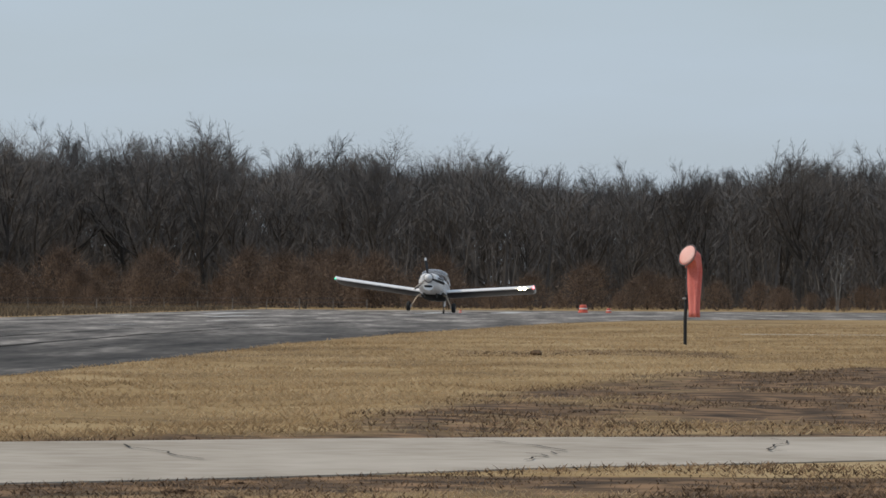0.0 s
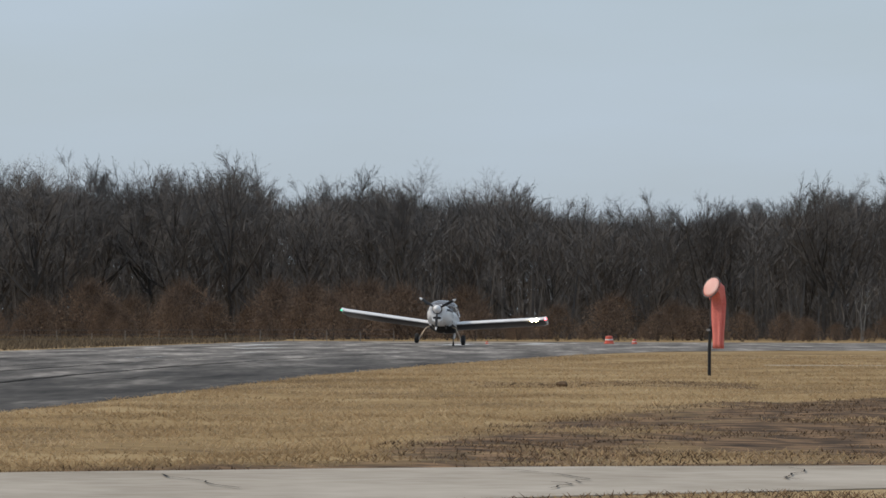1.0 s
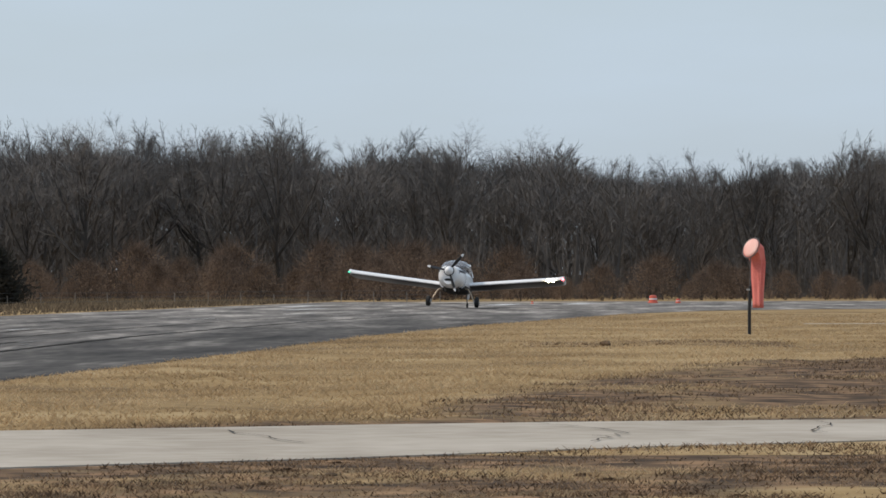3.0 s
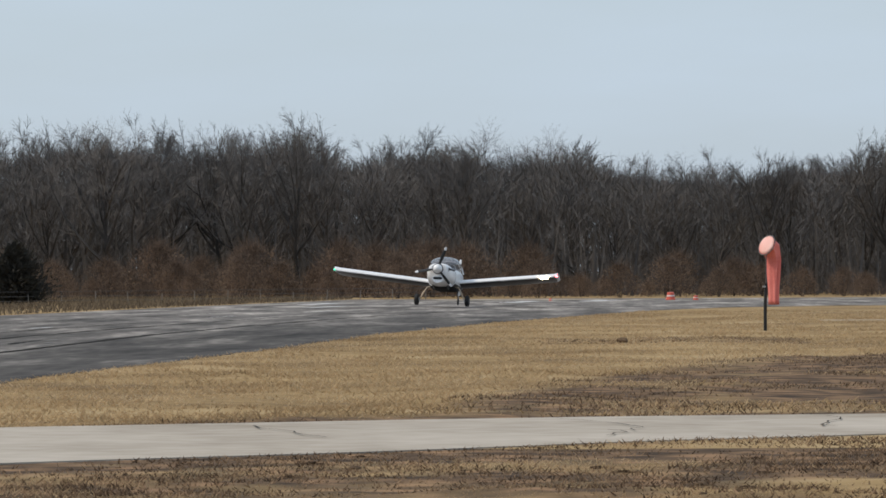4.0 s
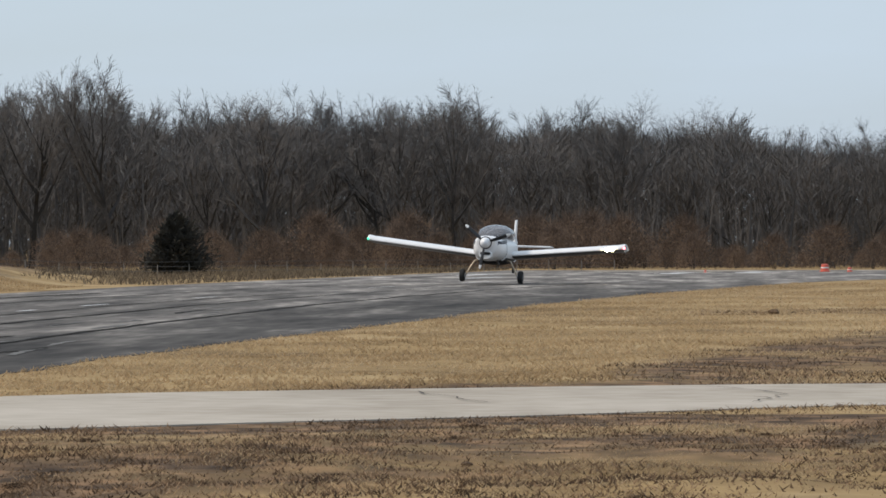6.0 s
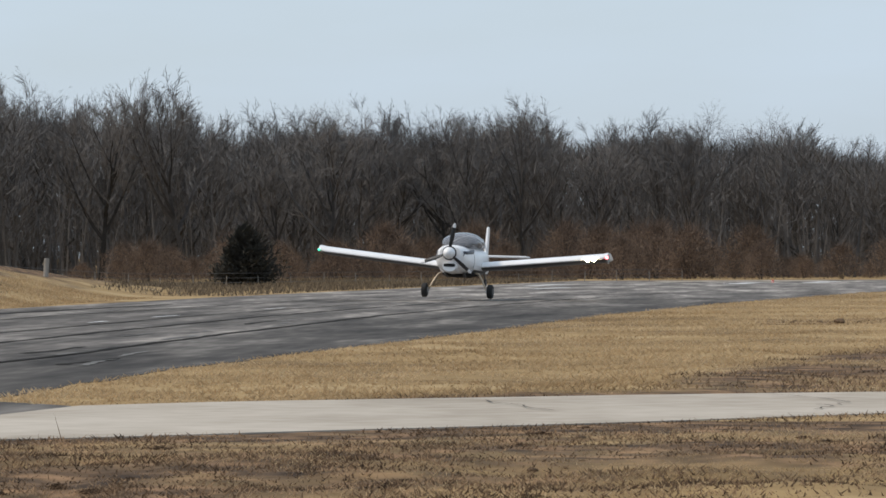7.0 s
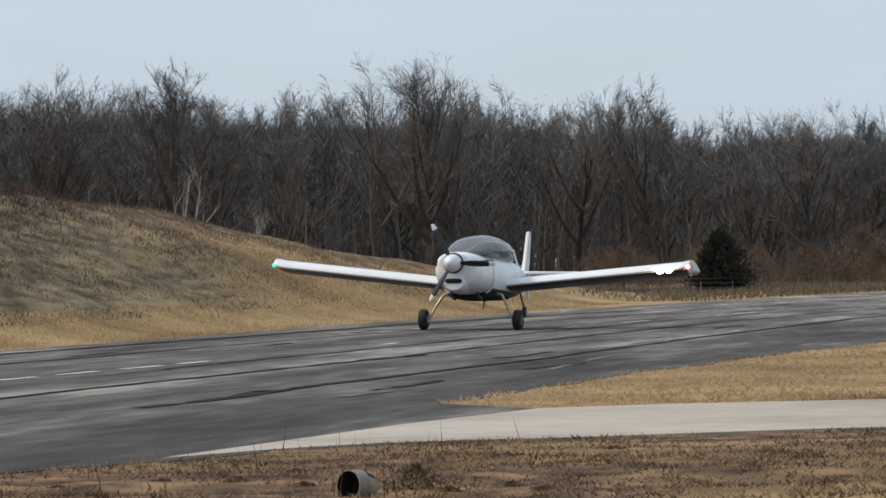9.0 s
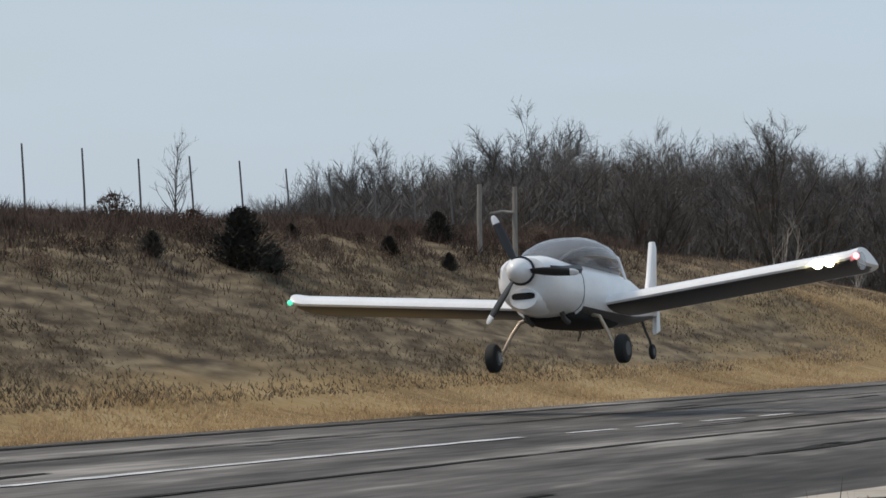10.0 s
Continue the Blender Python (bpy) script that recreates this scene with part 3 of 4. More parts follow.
def tree_meshes(seed, limbs=12, subs=10, twigs=7, first=0.25, spread=0.8, lean=0.0, stems=1, radius=0.016, spikes=4):
    """A bare tree of unit height ten: trunk with its limbs, and the crown of branches and twigs."""
    rd = random.Random(seed)
    tr, cw = Twigs(), Twigs()
    for s in range(stems):
        d0 = Vector((lean + rd.uniform(-0.25, 0.25) * (stems > 1), rd.uniform(-0.1, 0.1), 1))
        top = 7.4 * rd.uniform(0.9, 1.0)
        main = grow(Vector((0.25 * s, 0, -0.2)), d0, top, 8, rd, 0.05, 0.09)
        r0 = radius * 10
        tr.branch(main, [r0 * (1 - 0.105 * i) for i in range(9)])
        for k in range(limbs):
            f = first + (0.97 - first) * (k + rd.random() * 0.8) / limbs
            p, d = spot(main, min(f, 0.99))
            ln = (1.4 - f) * rd.uniform(3.8, 4.7) * spread
            lp = grow(p, aside(d, rd.uniform(0.4, 0.9), rd), ln, 5, rd, 0.13, 0.08)
            r1 = r0 * (1.05 - f) * 0.75 + 0.014
            tr.branch(lp, [r1 * (1 - 0.16 * i) for i in range(6)])
            for _ in range(subs):
                g = rd.uniform(0.25, 1.0)
                p2, d2 = spot(lp, min(g, 0.999))
                sp = grow(p2, aside(d2, rd.uniform(0.35, 0.85), rd), rd.uniform(0.7, 1.4), 3, rd, 0.12, 0.1)
                r2 = max(0.011, r1 * 0.32)
                cw.branch(sp, [r2, r2 * 0.75, r2 * 0.5, r2 * 0.25])
                for _ in range(twigs):
                    p3, d3 = spot(sp, min(rd.uniform(0.2, 1.0), 0.999))
                    e = p3 + aside(d3, rd.uniform(0.35, 0.9), rd) * rd.uniform(0.3, 0.65) + Vector((0, 0, 0.08))
                    cw.spike(p3, e, 0.011)
                    for _ in range(spikes):
                        u = rd.uniform(0.2, 0.95)
                        p4 = p3.lerp(e, u)
                        cw.spike(p4, p4 + aside((e - p3).normalized(), rd.uniform(0.4, 0.9), rd) * rd.uniform(0.15, 0.4), 0.0075)
    return tr, cw


def tree(seed, m, label, bark=None, twig=None, **kw):
    tr, cw = tree_meshes(seed, **kw)
    t = tagged(new("tree"), label, "tree", "trees of the wood's edge")
    part("trunk", mesh_of("trunk", tr.v, tr.f, [bark or M_BARK]), None, t)
    part("crown", mesh_of("crown", cw.v, cw.f, [twig or M_TWIG]), None, t)
    t.matrix_basis = m
    return t


def place(az, dist, top, rot=0.0, z=None):
    """A pose for a tree: bearing to the left of +y, distance, elevation of its top, all in degrees and metres."""
    x, y = -math.sin(radians(az)) * dist, math.cos(radians(az)) * dist
    base = height(x, y) if z is None else z
    h = 1.25 + dist * math.tan(radians(top)) - base
    return pose(x, y, base, 0, 0, rot) @ Matrix.Scale(h / 8.85, 4)


TOP_AZ = [-8, -5, -4.3, -3.9, -3.2, -2.5, -1.3, -0.9, -0.4, 0, 0.4, 0.8, 1.2, 1.6, 2, 2.4, 2.8, 3.3, 3.7, 4, 4.35, 4.7, 5.1, 5.6, 6.1, 6.5, 7.5, 8.2, 9.3, 10.8, 11.5, 12.2, 13.8, 14.9, 15.8, 16.8, 17.9, 18.6, 19.5, 21, 30]
TOP_EL = [1.5, 1.54, 1.58, 1.38, 1.5, 1.28, 1.32, 1.4, 1.62, 1.58, 1.52, 1.68, 1.62, 1.72, 1.6, 1.49, 1.77, 1.78, 1.75, 1.72, 1.51, 1.72, 1.8, 1.85, 1.62, 1.75, 1.85, 1.95, 2.05, 2.05, 2.05, 2.1, 2.25, 2.2, 2.32, 2.15, 2.0, 1.8, 1.55, 1.45, 1.4]
GREY = "bare grey-brown winter tree at the wood's edge"
kinds = [tree(11 + k, place(-3.6 + 1.7 * k, 300, 1.4, 40 * k), GREY, limbs=11 + k % 3 * 2, first=0.22 + 0.05 * (k % 3), spread=0.92 + 0.1 * (k % 4), lean=0.16 * (k % 3 - 1)) for k in range(7)]
rt = random.Random(21)
az = -7.0
while az < 19.5:
    for row in range(3):
        a = az + rt.uniform(-0.2, 0.2)
        d = (262, 285, 312)[row] + rt.uniform(-8, 8) - (max(0, a - 7) * 6)
        el = lerp(a, TOP_AZ, TOP_EL) * rt.uniform((0.66, 0.84, 0.93)[row], (0.97, 1.03, 1.07)[row])
        copy_thing(kinds[rt.randrange(7)], place(a, d, el, rt.uniform(0, 360)))
    az += 0.34
# the ones that stand out
big = tree(77, place(9.76, 196, 2.5, 20), "tall spreading bare tree before the wood", limbs=17, subs=11, first=0.27, spread=1.12, radius=0.02)
for a, d, el, k in ((6.9, 240, 2.13, 2), (7.95, 240, 2.1, 4), (5.1, 250, 1.85, 1), (10.4, 215, 2.32, 3), (12.9, 205, 2.48, 5), (9.2, 220, 2.2, 6), (3.3, 255, 1.8, 0), (2.85, 255, 1.78, 3), (-4.35, 255, 1.6, 2), (12.1, 225, 2.2, 0), (14.6, 210, 2.25, 4)):
    copy_thing(kinds[k], place(a, d, el, 70 * k + 10))
pale = tree(91, place(12.75, 188, 1.55, 0), "pale-barked leaning tree before the dark wood", bark=M_PALE, twig=M_PALE, limbs=5, subs=3, twigs=2, first=0.42, spread=0.62, lean=0.2, stems=2, spikes=0, radius=0.016)
for a, d, el, r in ((11.8, 190, 1.5, 130), (13.3, 186, 1.25, 220), (-4.62, 240, 0.85, 60)):
    copy_thing(pale, place(a, d, el, r))

# the wood's depth: stems and brushwood without number
r = np.random.RandomState(8)
vs, fs = [], []
C, K = 2600, 330000
ca_, cf, cs = r.uniform(-9, 19.3, C), r.uniform(0.06, 0.9, C), r.uniform(1.2, 2.8, C)
cd = r.uniform(252, 338, C) - np.maximum(0, ca_ - 7) * 6
pick = r.randint(0, C, K)
q, d, f, size = np.radians(ca_[pick]), cd[pick], cf[pick], cs[pick]
top = 1.25 + d * np.tan(np.radians(np.interp(ca_[pick], TOP_AZ, TOP_EL) * 0.97))
o = r.normal(0, 1, (K, 3))
o *= (size * r.uniform(0.2, 1, K) ** 0.5 / np.linalg.norm(o, axis=1))[:, None]
stem = np.arange(K) % 80 == 0
back = np.where(d > 312 - np.maximum(0, ca_[pick] - 7) * 6, np.where(f < 0.62, 7.0, 2.2), 1.0)
p0 = np.stack([-np.sin(q) * d + o[:, 0], np.cos(q) * d + o[:, 1], np.clip(f * top * 0.95 + o[:, 2] * 0.9, 0.1, top * 0.8)], 1)
p0[stem, 2] = -0.2
h = np.where(stem, top * r.uniform(0.4, 0.75, K), r.uniform(0.4, 1.6, K))
wd = np.where(stem, r.uniform(0.04, 0.12, K), r.uniform(0.008, 0.03, K) * back)
tilt = np.where(stem[:, None], r.normal(0, 0.12, (K, 2)), o[:, :2] / size[:, None] * 1.4 + r.normal(0, 0.6, (K, 2)))
n3 = np.sqrt(1 + (tilt ** 2).sum(1))
turn = r.uniform(0, 3.14159, K)
side = np.stack([np.cos(turn) * wd, np.sin(turn) * wd, np.zeros(K)], 1)
tip = p0 + np.concatenate([tilt, np.ones((K, 1))], 1) * (h / n3)[:, None]
wood_tris = np.stack([p0 - side, p0 + side, tip], 1)
M_WOODS = material("dark_wood_depth", [(0.2, (0.046, 0.043, 0.041)), (0.8, (0.125, 0.116, 0.11))], scale=0.15, fine=1.5, rough=0.95, bump=0, island=0.5)
tagged(new("woods", triangles("woods", wood_tris, M_WOODS)), "dense leafless wood of grey-brown stems and twigs", "woods", kind="stuff")


# ---- brush ----
def brush_mesh(seed, n, w, h, leaf, twig_every=4, cone=False, ragged=0.0):
    rd = random.Random(seed)
    vs, fs = [], []
    for k in range(n):
        u, a = rd.random(), rd.uniform(0, 6.283)
        if cone:
            z = h * (0.04 + 0.94 * rd.random() ** 1.2)
            q = w * (1 - z / h) ** 0.8 * (0.6 + 0.4 * rd.random() + 0.25 * math.sin(a * 5 + z * 9))
        else:
            z = h * rd.random() ** 0.8
            q = w * math.sqrt(u) * math.sqrt(max(0.05, 1 - (z / h) ** 2)) * (1 + 0.3 * math.sin(3 * a + seed) + ragged * 0.5 * math.sin(7 * a + 5 * z))
            z *= 1 + ragged * 0.5 * math.sin(4 * a + 2)
        p = Vector((q * math.cos(a), q * math.sin(a), z))
        i = len(vs)
        d = Vector((rd.gauss(0, 1), rd.gauss(0, 1), rd.gauss(0, 1) + (1.2 if k % twig_every == 0 else 0))).normalized()
        o = d.orthogonal().normalized()
        if k % twig_every == 0 and not cone:
            e = d * rd.uniform(0.3, 0.8) * h * 0.5
            vs += [(p - o * 0.012)[:], (p + o * 0.012)[:], (p + e)[:]]
            fs.append((i, i + 1, i + 2))
        else:
            s = leaf * rd.uniform(0.5, 1.3)
            vs += [(p - o * s * 0.5)[:], (p + d * s * 0.6)[:], (p + o * s * 0.5)[:], (p - d * s * 0.7)[:]]
            fs.append((i, i + 1, i + 2, i + 3))
    return vs, fs


def cedar_mesh(seed, n, w, h, leaf):
    """Ragged sprays of scale leaves that reach out and up from a short stem."""
    rd = random.Random(seed)
    vs, fs = [], []
    for k in range(n // 16):
        f = rd.random() ** 1.3
        a = rd.uniform(0, 6.283)
        reach = w * (1 - f) ** 0.85 * rd.uniform(0.35, 1.3) * (1 + 0.25 * math.sin(3 * a + seed)) + 0.03 * w
        d = Vector((math.cos(a), math.sin(a), rd.uniform(-0.12, 0.4) + 1.3 * f)).normalized()
        p = Vector((0, 0, h * (0.05 + 0.86 * f)))
        for j in range(16):
            q = p + d * reach * (0.2 + 0.85 * j / 15) + Vector((rd.gauss(0, 1), rd.gauss(0, 1), rd.gauss(0, 1))) * leaf * 0.45
            e = (d + Vector((rd.gauss(0, 0.5), rd.gauss(0, 0.5), rd.gauss(0, 0.5) + 0.3))).normalized()
            o = e.orthogonal().normalized() * leaf * 0.2
            i = len(vs)
            vs += [(q - o)[:], (q + o)[:], (q + e * leaf * rd.uniform(0.6, 1.4))[:]]
            fs.append((i, i + 1, i + 2))
    return vs, fs


def bush(name, seed, m, label, category, group, mat, **kw):
    b = tagged(new(name), label, category, group)
    vs, fs = (cedar_mesh if name == "cedar" else brush_mesh)(seed, **kw)
    part("foliage", mesh_of("foliage", vs, fs, [mat]), None, b)
    st = Twigs()
    rd = random.Random(seed)
    for k in range(7):
        e = Vector((rd.uniform(-0.6, 0.6) * kw["w"], rd.uniform(-0.6, 0.6) * kw["w"], kw["h"] * 0.8))
        st.branch([Vector((e.x * 0.1, e.y * 0.1, -0.1)), e * 0.5, e], [0.03, 0.02, 0.008])
    part("branchwork", mesh_of("branchwork", st.v, st.f, [M_BARK]), None, b)
    b.matrix_basis = m
    return b


def on(az, dist, s=1.0, rot=0.0):
    x, y = -math.sin(radians(az)) * dist, math.cos(radians(az)) * dist
    return pose(x, y, height(x, y), 0, 0, rot) @ Matrix.Scale(s, 4)


RUST = "rust-brown leafy brush at the foot of the wood"
brushes = [bush("shrub", 31 + k, on(1.2 + k * 1.1, 246, 1.0), RUST, "shrub", "brush along the wood", M_BRUSH, n=2600, w=1.9, h=2.7, leaf=0.1, twig_every=2) for k in range(4)]
a = -6.5
while a < 8.6:
    for row in range(2):
        k = lerp(a, [-6.5, -3, -2, -0.5, 0.5, 1.0, 2, 5, 7.5, 8.6], [0.5, 0.5, 0.8, 0.8, 1.05, 1.25, 0.9, 0.8, 0.75, 0.5]) * rt.uniform(0.3, 1.05)
        copy_thing(brushes[rt.randrange(4)], on(a + rt.uniform(-0.2, 0.2), (238, 248)[row] + rt.uniform(-5, 5) - max(0, a - 5) * 9, k, rt.uniform(0, 360)))
    a += 0.42
CED = "dark green cedar bush standing among dry grass"
bush("cedar", 51, on(6.2, 196, 1.0), CED, "cedar", "", M_CEDAR, n=15000, w=1.3, h=2.45, leaf=0.2)


# ---- the mound: fence, shrubs, posts ----
fence = tagged(new("deer_fence"), "tall thin steel fence posts with wires on the mound", "fence")
bm = bmesh.new()
tube(bm, [(0, 0, -0.4), (0, 0, 0.6), (-0.02, 0, 1.38)], [0.02, 0.02, 0.017], 6)
post = part("fence_post", bm, M_STEEL, fence)
FX = -30.0
for k in range(12):
    y = 68.2 + 2.87 * k
    o = post if k == 0 else new("fence_post", post.data)
    o.parent = fence
    o.matrix_basis = pose(FX, y, height(FX, y), rt.uniform(-2, 2), -3 + rt.uniform(-1.5, 1.5), 0)
for h in (0.3,):
    bm = bmesh.new()
    tube(bm, [(FX, 68.2 + 2.87 * i, height(FX, 68.2 + 2.87 * i) + h) for i in range(12)], [0.003] * 12, 4)
    part("wire", bm, M_STEEL, fence)

hframe = tagged(new("post_frame"), "two grey weathered wooden posts with a crossbar", "fence posts")
bm = bmesh.new()
tube(bm, [(0, 0, -0.6), (0, 0, 0.6), (0.01, 0, 1.2)], [0.055, 0.05, 0.045], 8)
a = part("post", bm, M_WOOD, hframe)
b = new("post", a.data)
b.parent, b.matrix_basis = hframe, pose(0.68, 0.15, -0.06)
bm = bmesh.new()
tube(bm, [(0.2, 0.02, 0.62), (0.45, 0.08, 0.66), (0.72, 0.15, 0.63)], [0.03, 0.028, 0.03], 7)
part("crossbar", bm, M_WOOD, hframe)
hframe.matrix_basis = pose(-25.52, 86.6, height(-25.52, 86.6) + 0.16, 0, 0, 8)

SHR = "brown leafy shrub on the mound"
shrubs = [bush("shrub", 61 + k, on(19 + k, 76, 0.5), SHR, "shrub", "shrubs on the mound", (M_BRUSH, M_MBRUSH, M_MBRUSH)[k], n=700, w=0.9, h=1.1, leaf=0.07) for k in range(3)]
bcedar = bush("cedar", 71, pose(-24.7, 70.1, height(-24.7, 70.1) - 0.03) @ Matrix.Scale(0.78, 4), "dark evergreen cedar bush on the mound", "cedar", "cedars on the mound", M_CEDAR, n=9000, w=0.72, h=1.3, leaf=0.1)
for x, y, k, rot in ((-25.2, 67.3, 0.42, 80), (-24.45, 70.9, 0.5, 30), (-25.1, 79.4, 0.36, 200), (-24.65, 81.6, 0.34, 20), (-26.2, 86.0, 0.62, 140), (-26.0, 76.5, 0.3, 260)):
    copy_thing(bcedar, pose(x, y, height(x, y) - 0.03, 0, 0, rot) @ Matrix.Scale(k, 4))
for x, y, k in ((-24.5, 60.8, 0.62), (-25.2, 64.2, 0.5), (-26.4, 78.6, 0.6), (-25.9, 82.5, 0.7), (-25.6, 91.5, 0.8), (-26.3, 93.5, 0.8), (-25.9, 96.0, 0.6)):
    copy_thing(shrubs[int(y) % 3], pose(x, y, height(x, y) - 0.03, 0, 0, 77 * x) @ Matrix.Scale(k, 4))
for k in range(110):
    y = rt.uniform(56, 101)
    x = -25.0 - rt.uniform(0, 4.5) ** 0.9
    copy_thing(shrubs[rt.randrange(3)], pose(x, y, height(x, y) - 0.05, 0, 0, rt.uniform(0, 360)) @ Matrix.Scale(rt.uniform(0.2, 0.5), 4))
# the low brown thicket along the crest, twigs without number
r = np.random.RandomState(14)
tris = []
while len(tris) < 75000:
    x, y = r.uniform(-33, -22), r.uniform(52, 104)
    s = (lerp(y, FAR_Y, FAR_X) - x) / 8.0
    if r.uniform() > lerp(s, [0.5, 0.72, 0.9, 1.2], [0.0, 0.12, 0.8, 1.0]) * lerp(y, [92, 104], [1.0, 0.15]) or noise.noise(Vector((x * 0.8, y * 0.55, 5))) + r.uniform(-0.5, 0.5) < -0.15:
        continue
    h = r.uniform(0.1, 0.36) * (0.75 + 0.6 * noise.noise(Vector((x * 0.5, y * 0.4, 9)))) * lerp(s, [0.6, 1.0], [0.5, 1.0])
    p = np.array((x, y, height(x, y) + r.uniform(-0.02, 0.5) * h))
    tip = p + np.array((r.normal(0, 0.45), r.normal(0, 0.45), 1.0)) * h
    a = r.uniform(0, 3.14159)
    side = np.array((math.cos(a), math.sin(a), 0)) * r.uniform(0.005, 0.013)
    tris.append((p - side, p + side, tip))
M_THICKET = material("brown_thicket_twigs", [(0.2, (0.04, 0.03, 0.026)), (0.5, (0.085, 0.062, 0.052)), (0.8, (0.16, 0.115, 0.092))], scale=0.5, fine=4, rough=0.9, bump=0, island=0.5, spec=0.1, through_light=0.3)
tagged(new("thicket", triangles("thicket", tris, M_THICKET)), "low tangle of brown leafless twigs on the mound's crest", "thicket", kind="stuff")
sapling = tree(95, on(20.2, 91, 0.235), "thin bare sapling behind the mound's fence", limbs=10, subs=4, twigs=3, first=0.15, spread=0.5, stems=2, spikes=1, radius=0.008)
tagged(sapling, group="saplings behind the fence")
copy_thing(sapling, on(19.3, 95, 0.13, 60))
copy_thing(sapling, on(19.75, 95, 0.12, 130))
copy_thing(sapling, on(22.0, 92, 0.11, 190))

# posts and a wire fence beyond the runway's far side
wire_fence = tagged(new("wire_fence"), "low wire fence with thin posts beyond the runway", "fence")
FP = [(-math.sin(radians(q)) * d, math.cos(radians(q)) * d) for q, d in zip(np.linspace(0.9, 9.2, 22), np.linspace(226, 176, 22))]
bm = bmesh.new()
tube(bm, [(0, 0, -0.3), (0, 0, 0.6)], [0.02, 0.018], 6)
post = part("post", bm, M_WOOD, wire_fence)
for k, (x, y) in enumerate(FP):
    o = post if k == 0 else new("post", post.data)
    o.parent, o.matrix_basis = wire_fence, pose(x, y, height(x, y) - rt.uniform(0, 0.2), 0, rt.uniform(-5, 5), 0)
for h in (0.18, 0.36, 0.55):
    bm = bmesh.new()
    tube(bm, [(x, y, height(x, y) + h) for x, y in FP], [0.007] * 22, 4)
    part("wire", bm, M_STEEL, wire_fence)
bm = bmesh.new()
tube(bm, [(0, 0, -0.3), (0, 0, 0.5), (0, 0, 0.62)], [0.1, 0.1, 0.09], 10)
marker = tagged(part("marker_post", bm, M_WOOD, None), "short pale marker post in the grass", "post")
x, y = -math.sin(radians(8.62)) * 152, math.cos(radians(8.62)) * 152
marker.matrix_basis = pose(x, y, height(x, y), 0, 3, 0) @ Matrix.Scale(0.85, 4)

# ---- windsock ----
sock = tagged(new("windsock"), "limp faded orange windsock on a black pole in the grass", "windsock")
bm = bmesh.new()
tube(bm, [(0, 0, -0.4), (0, 0, 0.55), (0.03, 0, 1.0)], [0.035, 0.035, 0.03], 10)
part("pole", bm, M_BLACKPOST, sock)
bm = bmesh.new()
tube(bm, [(0.03, 0, 0.95), (0.035, 0, 1.6)], [0.014, 0.012], 8)
part("upper_pole", bm, M_STEEL, sock, "thin steel upper pole")
bm = bmesh.new()
box(bm, (-0.03, 0, 0.93), (0.07, 0.05, 0.04), 0.008)
part("bracket", bm, M_ALLOY, sock)
bm = bmesh.new()
rings = []
for i in range(15):
    f = i / 14
    r = 0.205 * (1 - 0.4 * min(1, f * 1.25))
    ang = radians(lerp(f, [0, 0.12, 0.3, 0.5, 1], [25, 50, 78, 88, 90]))
    c = Vector((0.05 + lerp(f, [0, 0.15, 0.35, 1], [0.0, 0.13, 0.2, 0.2]), 0, 1.78 - lerp(f, [0, 0.15, 0.35, 1], [0.0, 0.04, 0.3, 1.22])))
    squash = lerp(f, [0, 0.12, 0.3, 1], [1, 0.85, 0.62, 0.42])
    ring = []
    for k in range(26):
        t = 2 * math.pi * k / 26
        fold = 1 + lerp(f, [0, 0.2, 1], [0, 0.12, 0.28]) * math.cos(t * 6 + 2 * f)
        u = Vector((math.sin(ang), 0, math.cos(ang))) * math.cos(t) * r * squash * fold
        v = Vector((0, 1, 0)) * math.sin(t) * r * fold
        ring.append(bm.verts.new(c + u + v))
    rings.append(ring)
skin(bm, rings, False)
part("sock", bm, M_SOCK, sock, "faded salmon-orange fabric hanging limp").modifiers.new("cloth", "SOLIDIFY").thickness = 0.006
# the mouth takes the paler fabric for the sun on its left
bm = bmesh.new()
rings = []
for i in range(6):
    f = i / 5
    r = 0.195 * math.cos(f * 1.45)
    rings.append([bm.verts.new(Vector((0.045 - 0.03 * math.sin(f * 1.5), 0, 1.79 + 0.012 * math.sin(f * 1.5))) + Vector((0.42 * math.cos(t) * r, math.sin(t) * r, 0.906 * math.cos(t) * r))) for t in np.arange(22) * 2 * math.pi / 22])
skin(bm, rings, False)
bm.faces.new(rings[-1])
part("mouth", bm, M_SOCKLIT, sock, "pale pink mouth of the sock, sunlight put into its colour")
bm = bmesh.new()
tube(bm, [Vector((0.05, 0, 1.78)) + Vector((0.42 * math.cos(t) * 0.22, math.sin(t) * 0.22, 0.906 * math.cos(t) * 0.22)) for t in np.linspace(0, 2 * math.pi, 25)], [0.012] * 25, 6)
part("hoop", bm, M_STEEL, sock)
sock.matrix_basis = pose(4.75, 99.0, 0, 0, 0, 42)

# ---- orange drums at the runway's end ----
def drum(m, s):
    d = tagged(new("drum"), "orange traffic drum with pale bands on the pavement", "traffic drum", "drums at the runway's end")
    bm = bmesh.new()
    tube(bm, [(0, 0, 0.0), (0, 0, 0.06), (0, 0, 0.08), (0, 0, 0.5), (0, 0, 0.54)], [0.36, 0.36, 0.3, 0.24, 0.12], 16)
    part("body", bm, M_ORANGE, d)
    bm = bmesh.new()
    tube(bm, [(0, 0, 0.24), (0, 0, 0.32)], [0.285, 0.275], 16, caps=False)
    part("band", bm, M_WHITEBAND, d, "pale reflective band")
    d.matrix_basis = m @ Matrix.Scale(s, 4)
    return d


d0 = drum(on(-1.64, 212), 0.64)
d0.location.z = 0.03
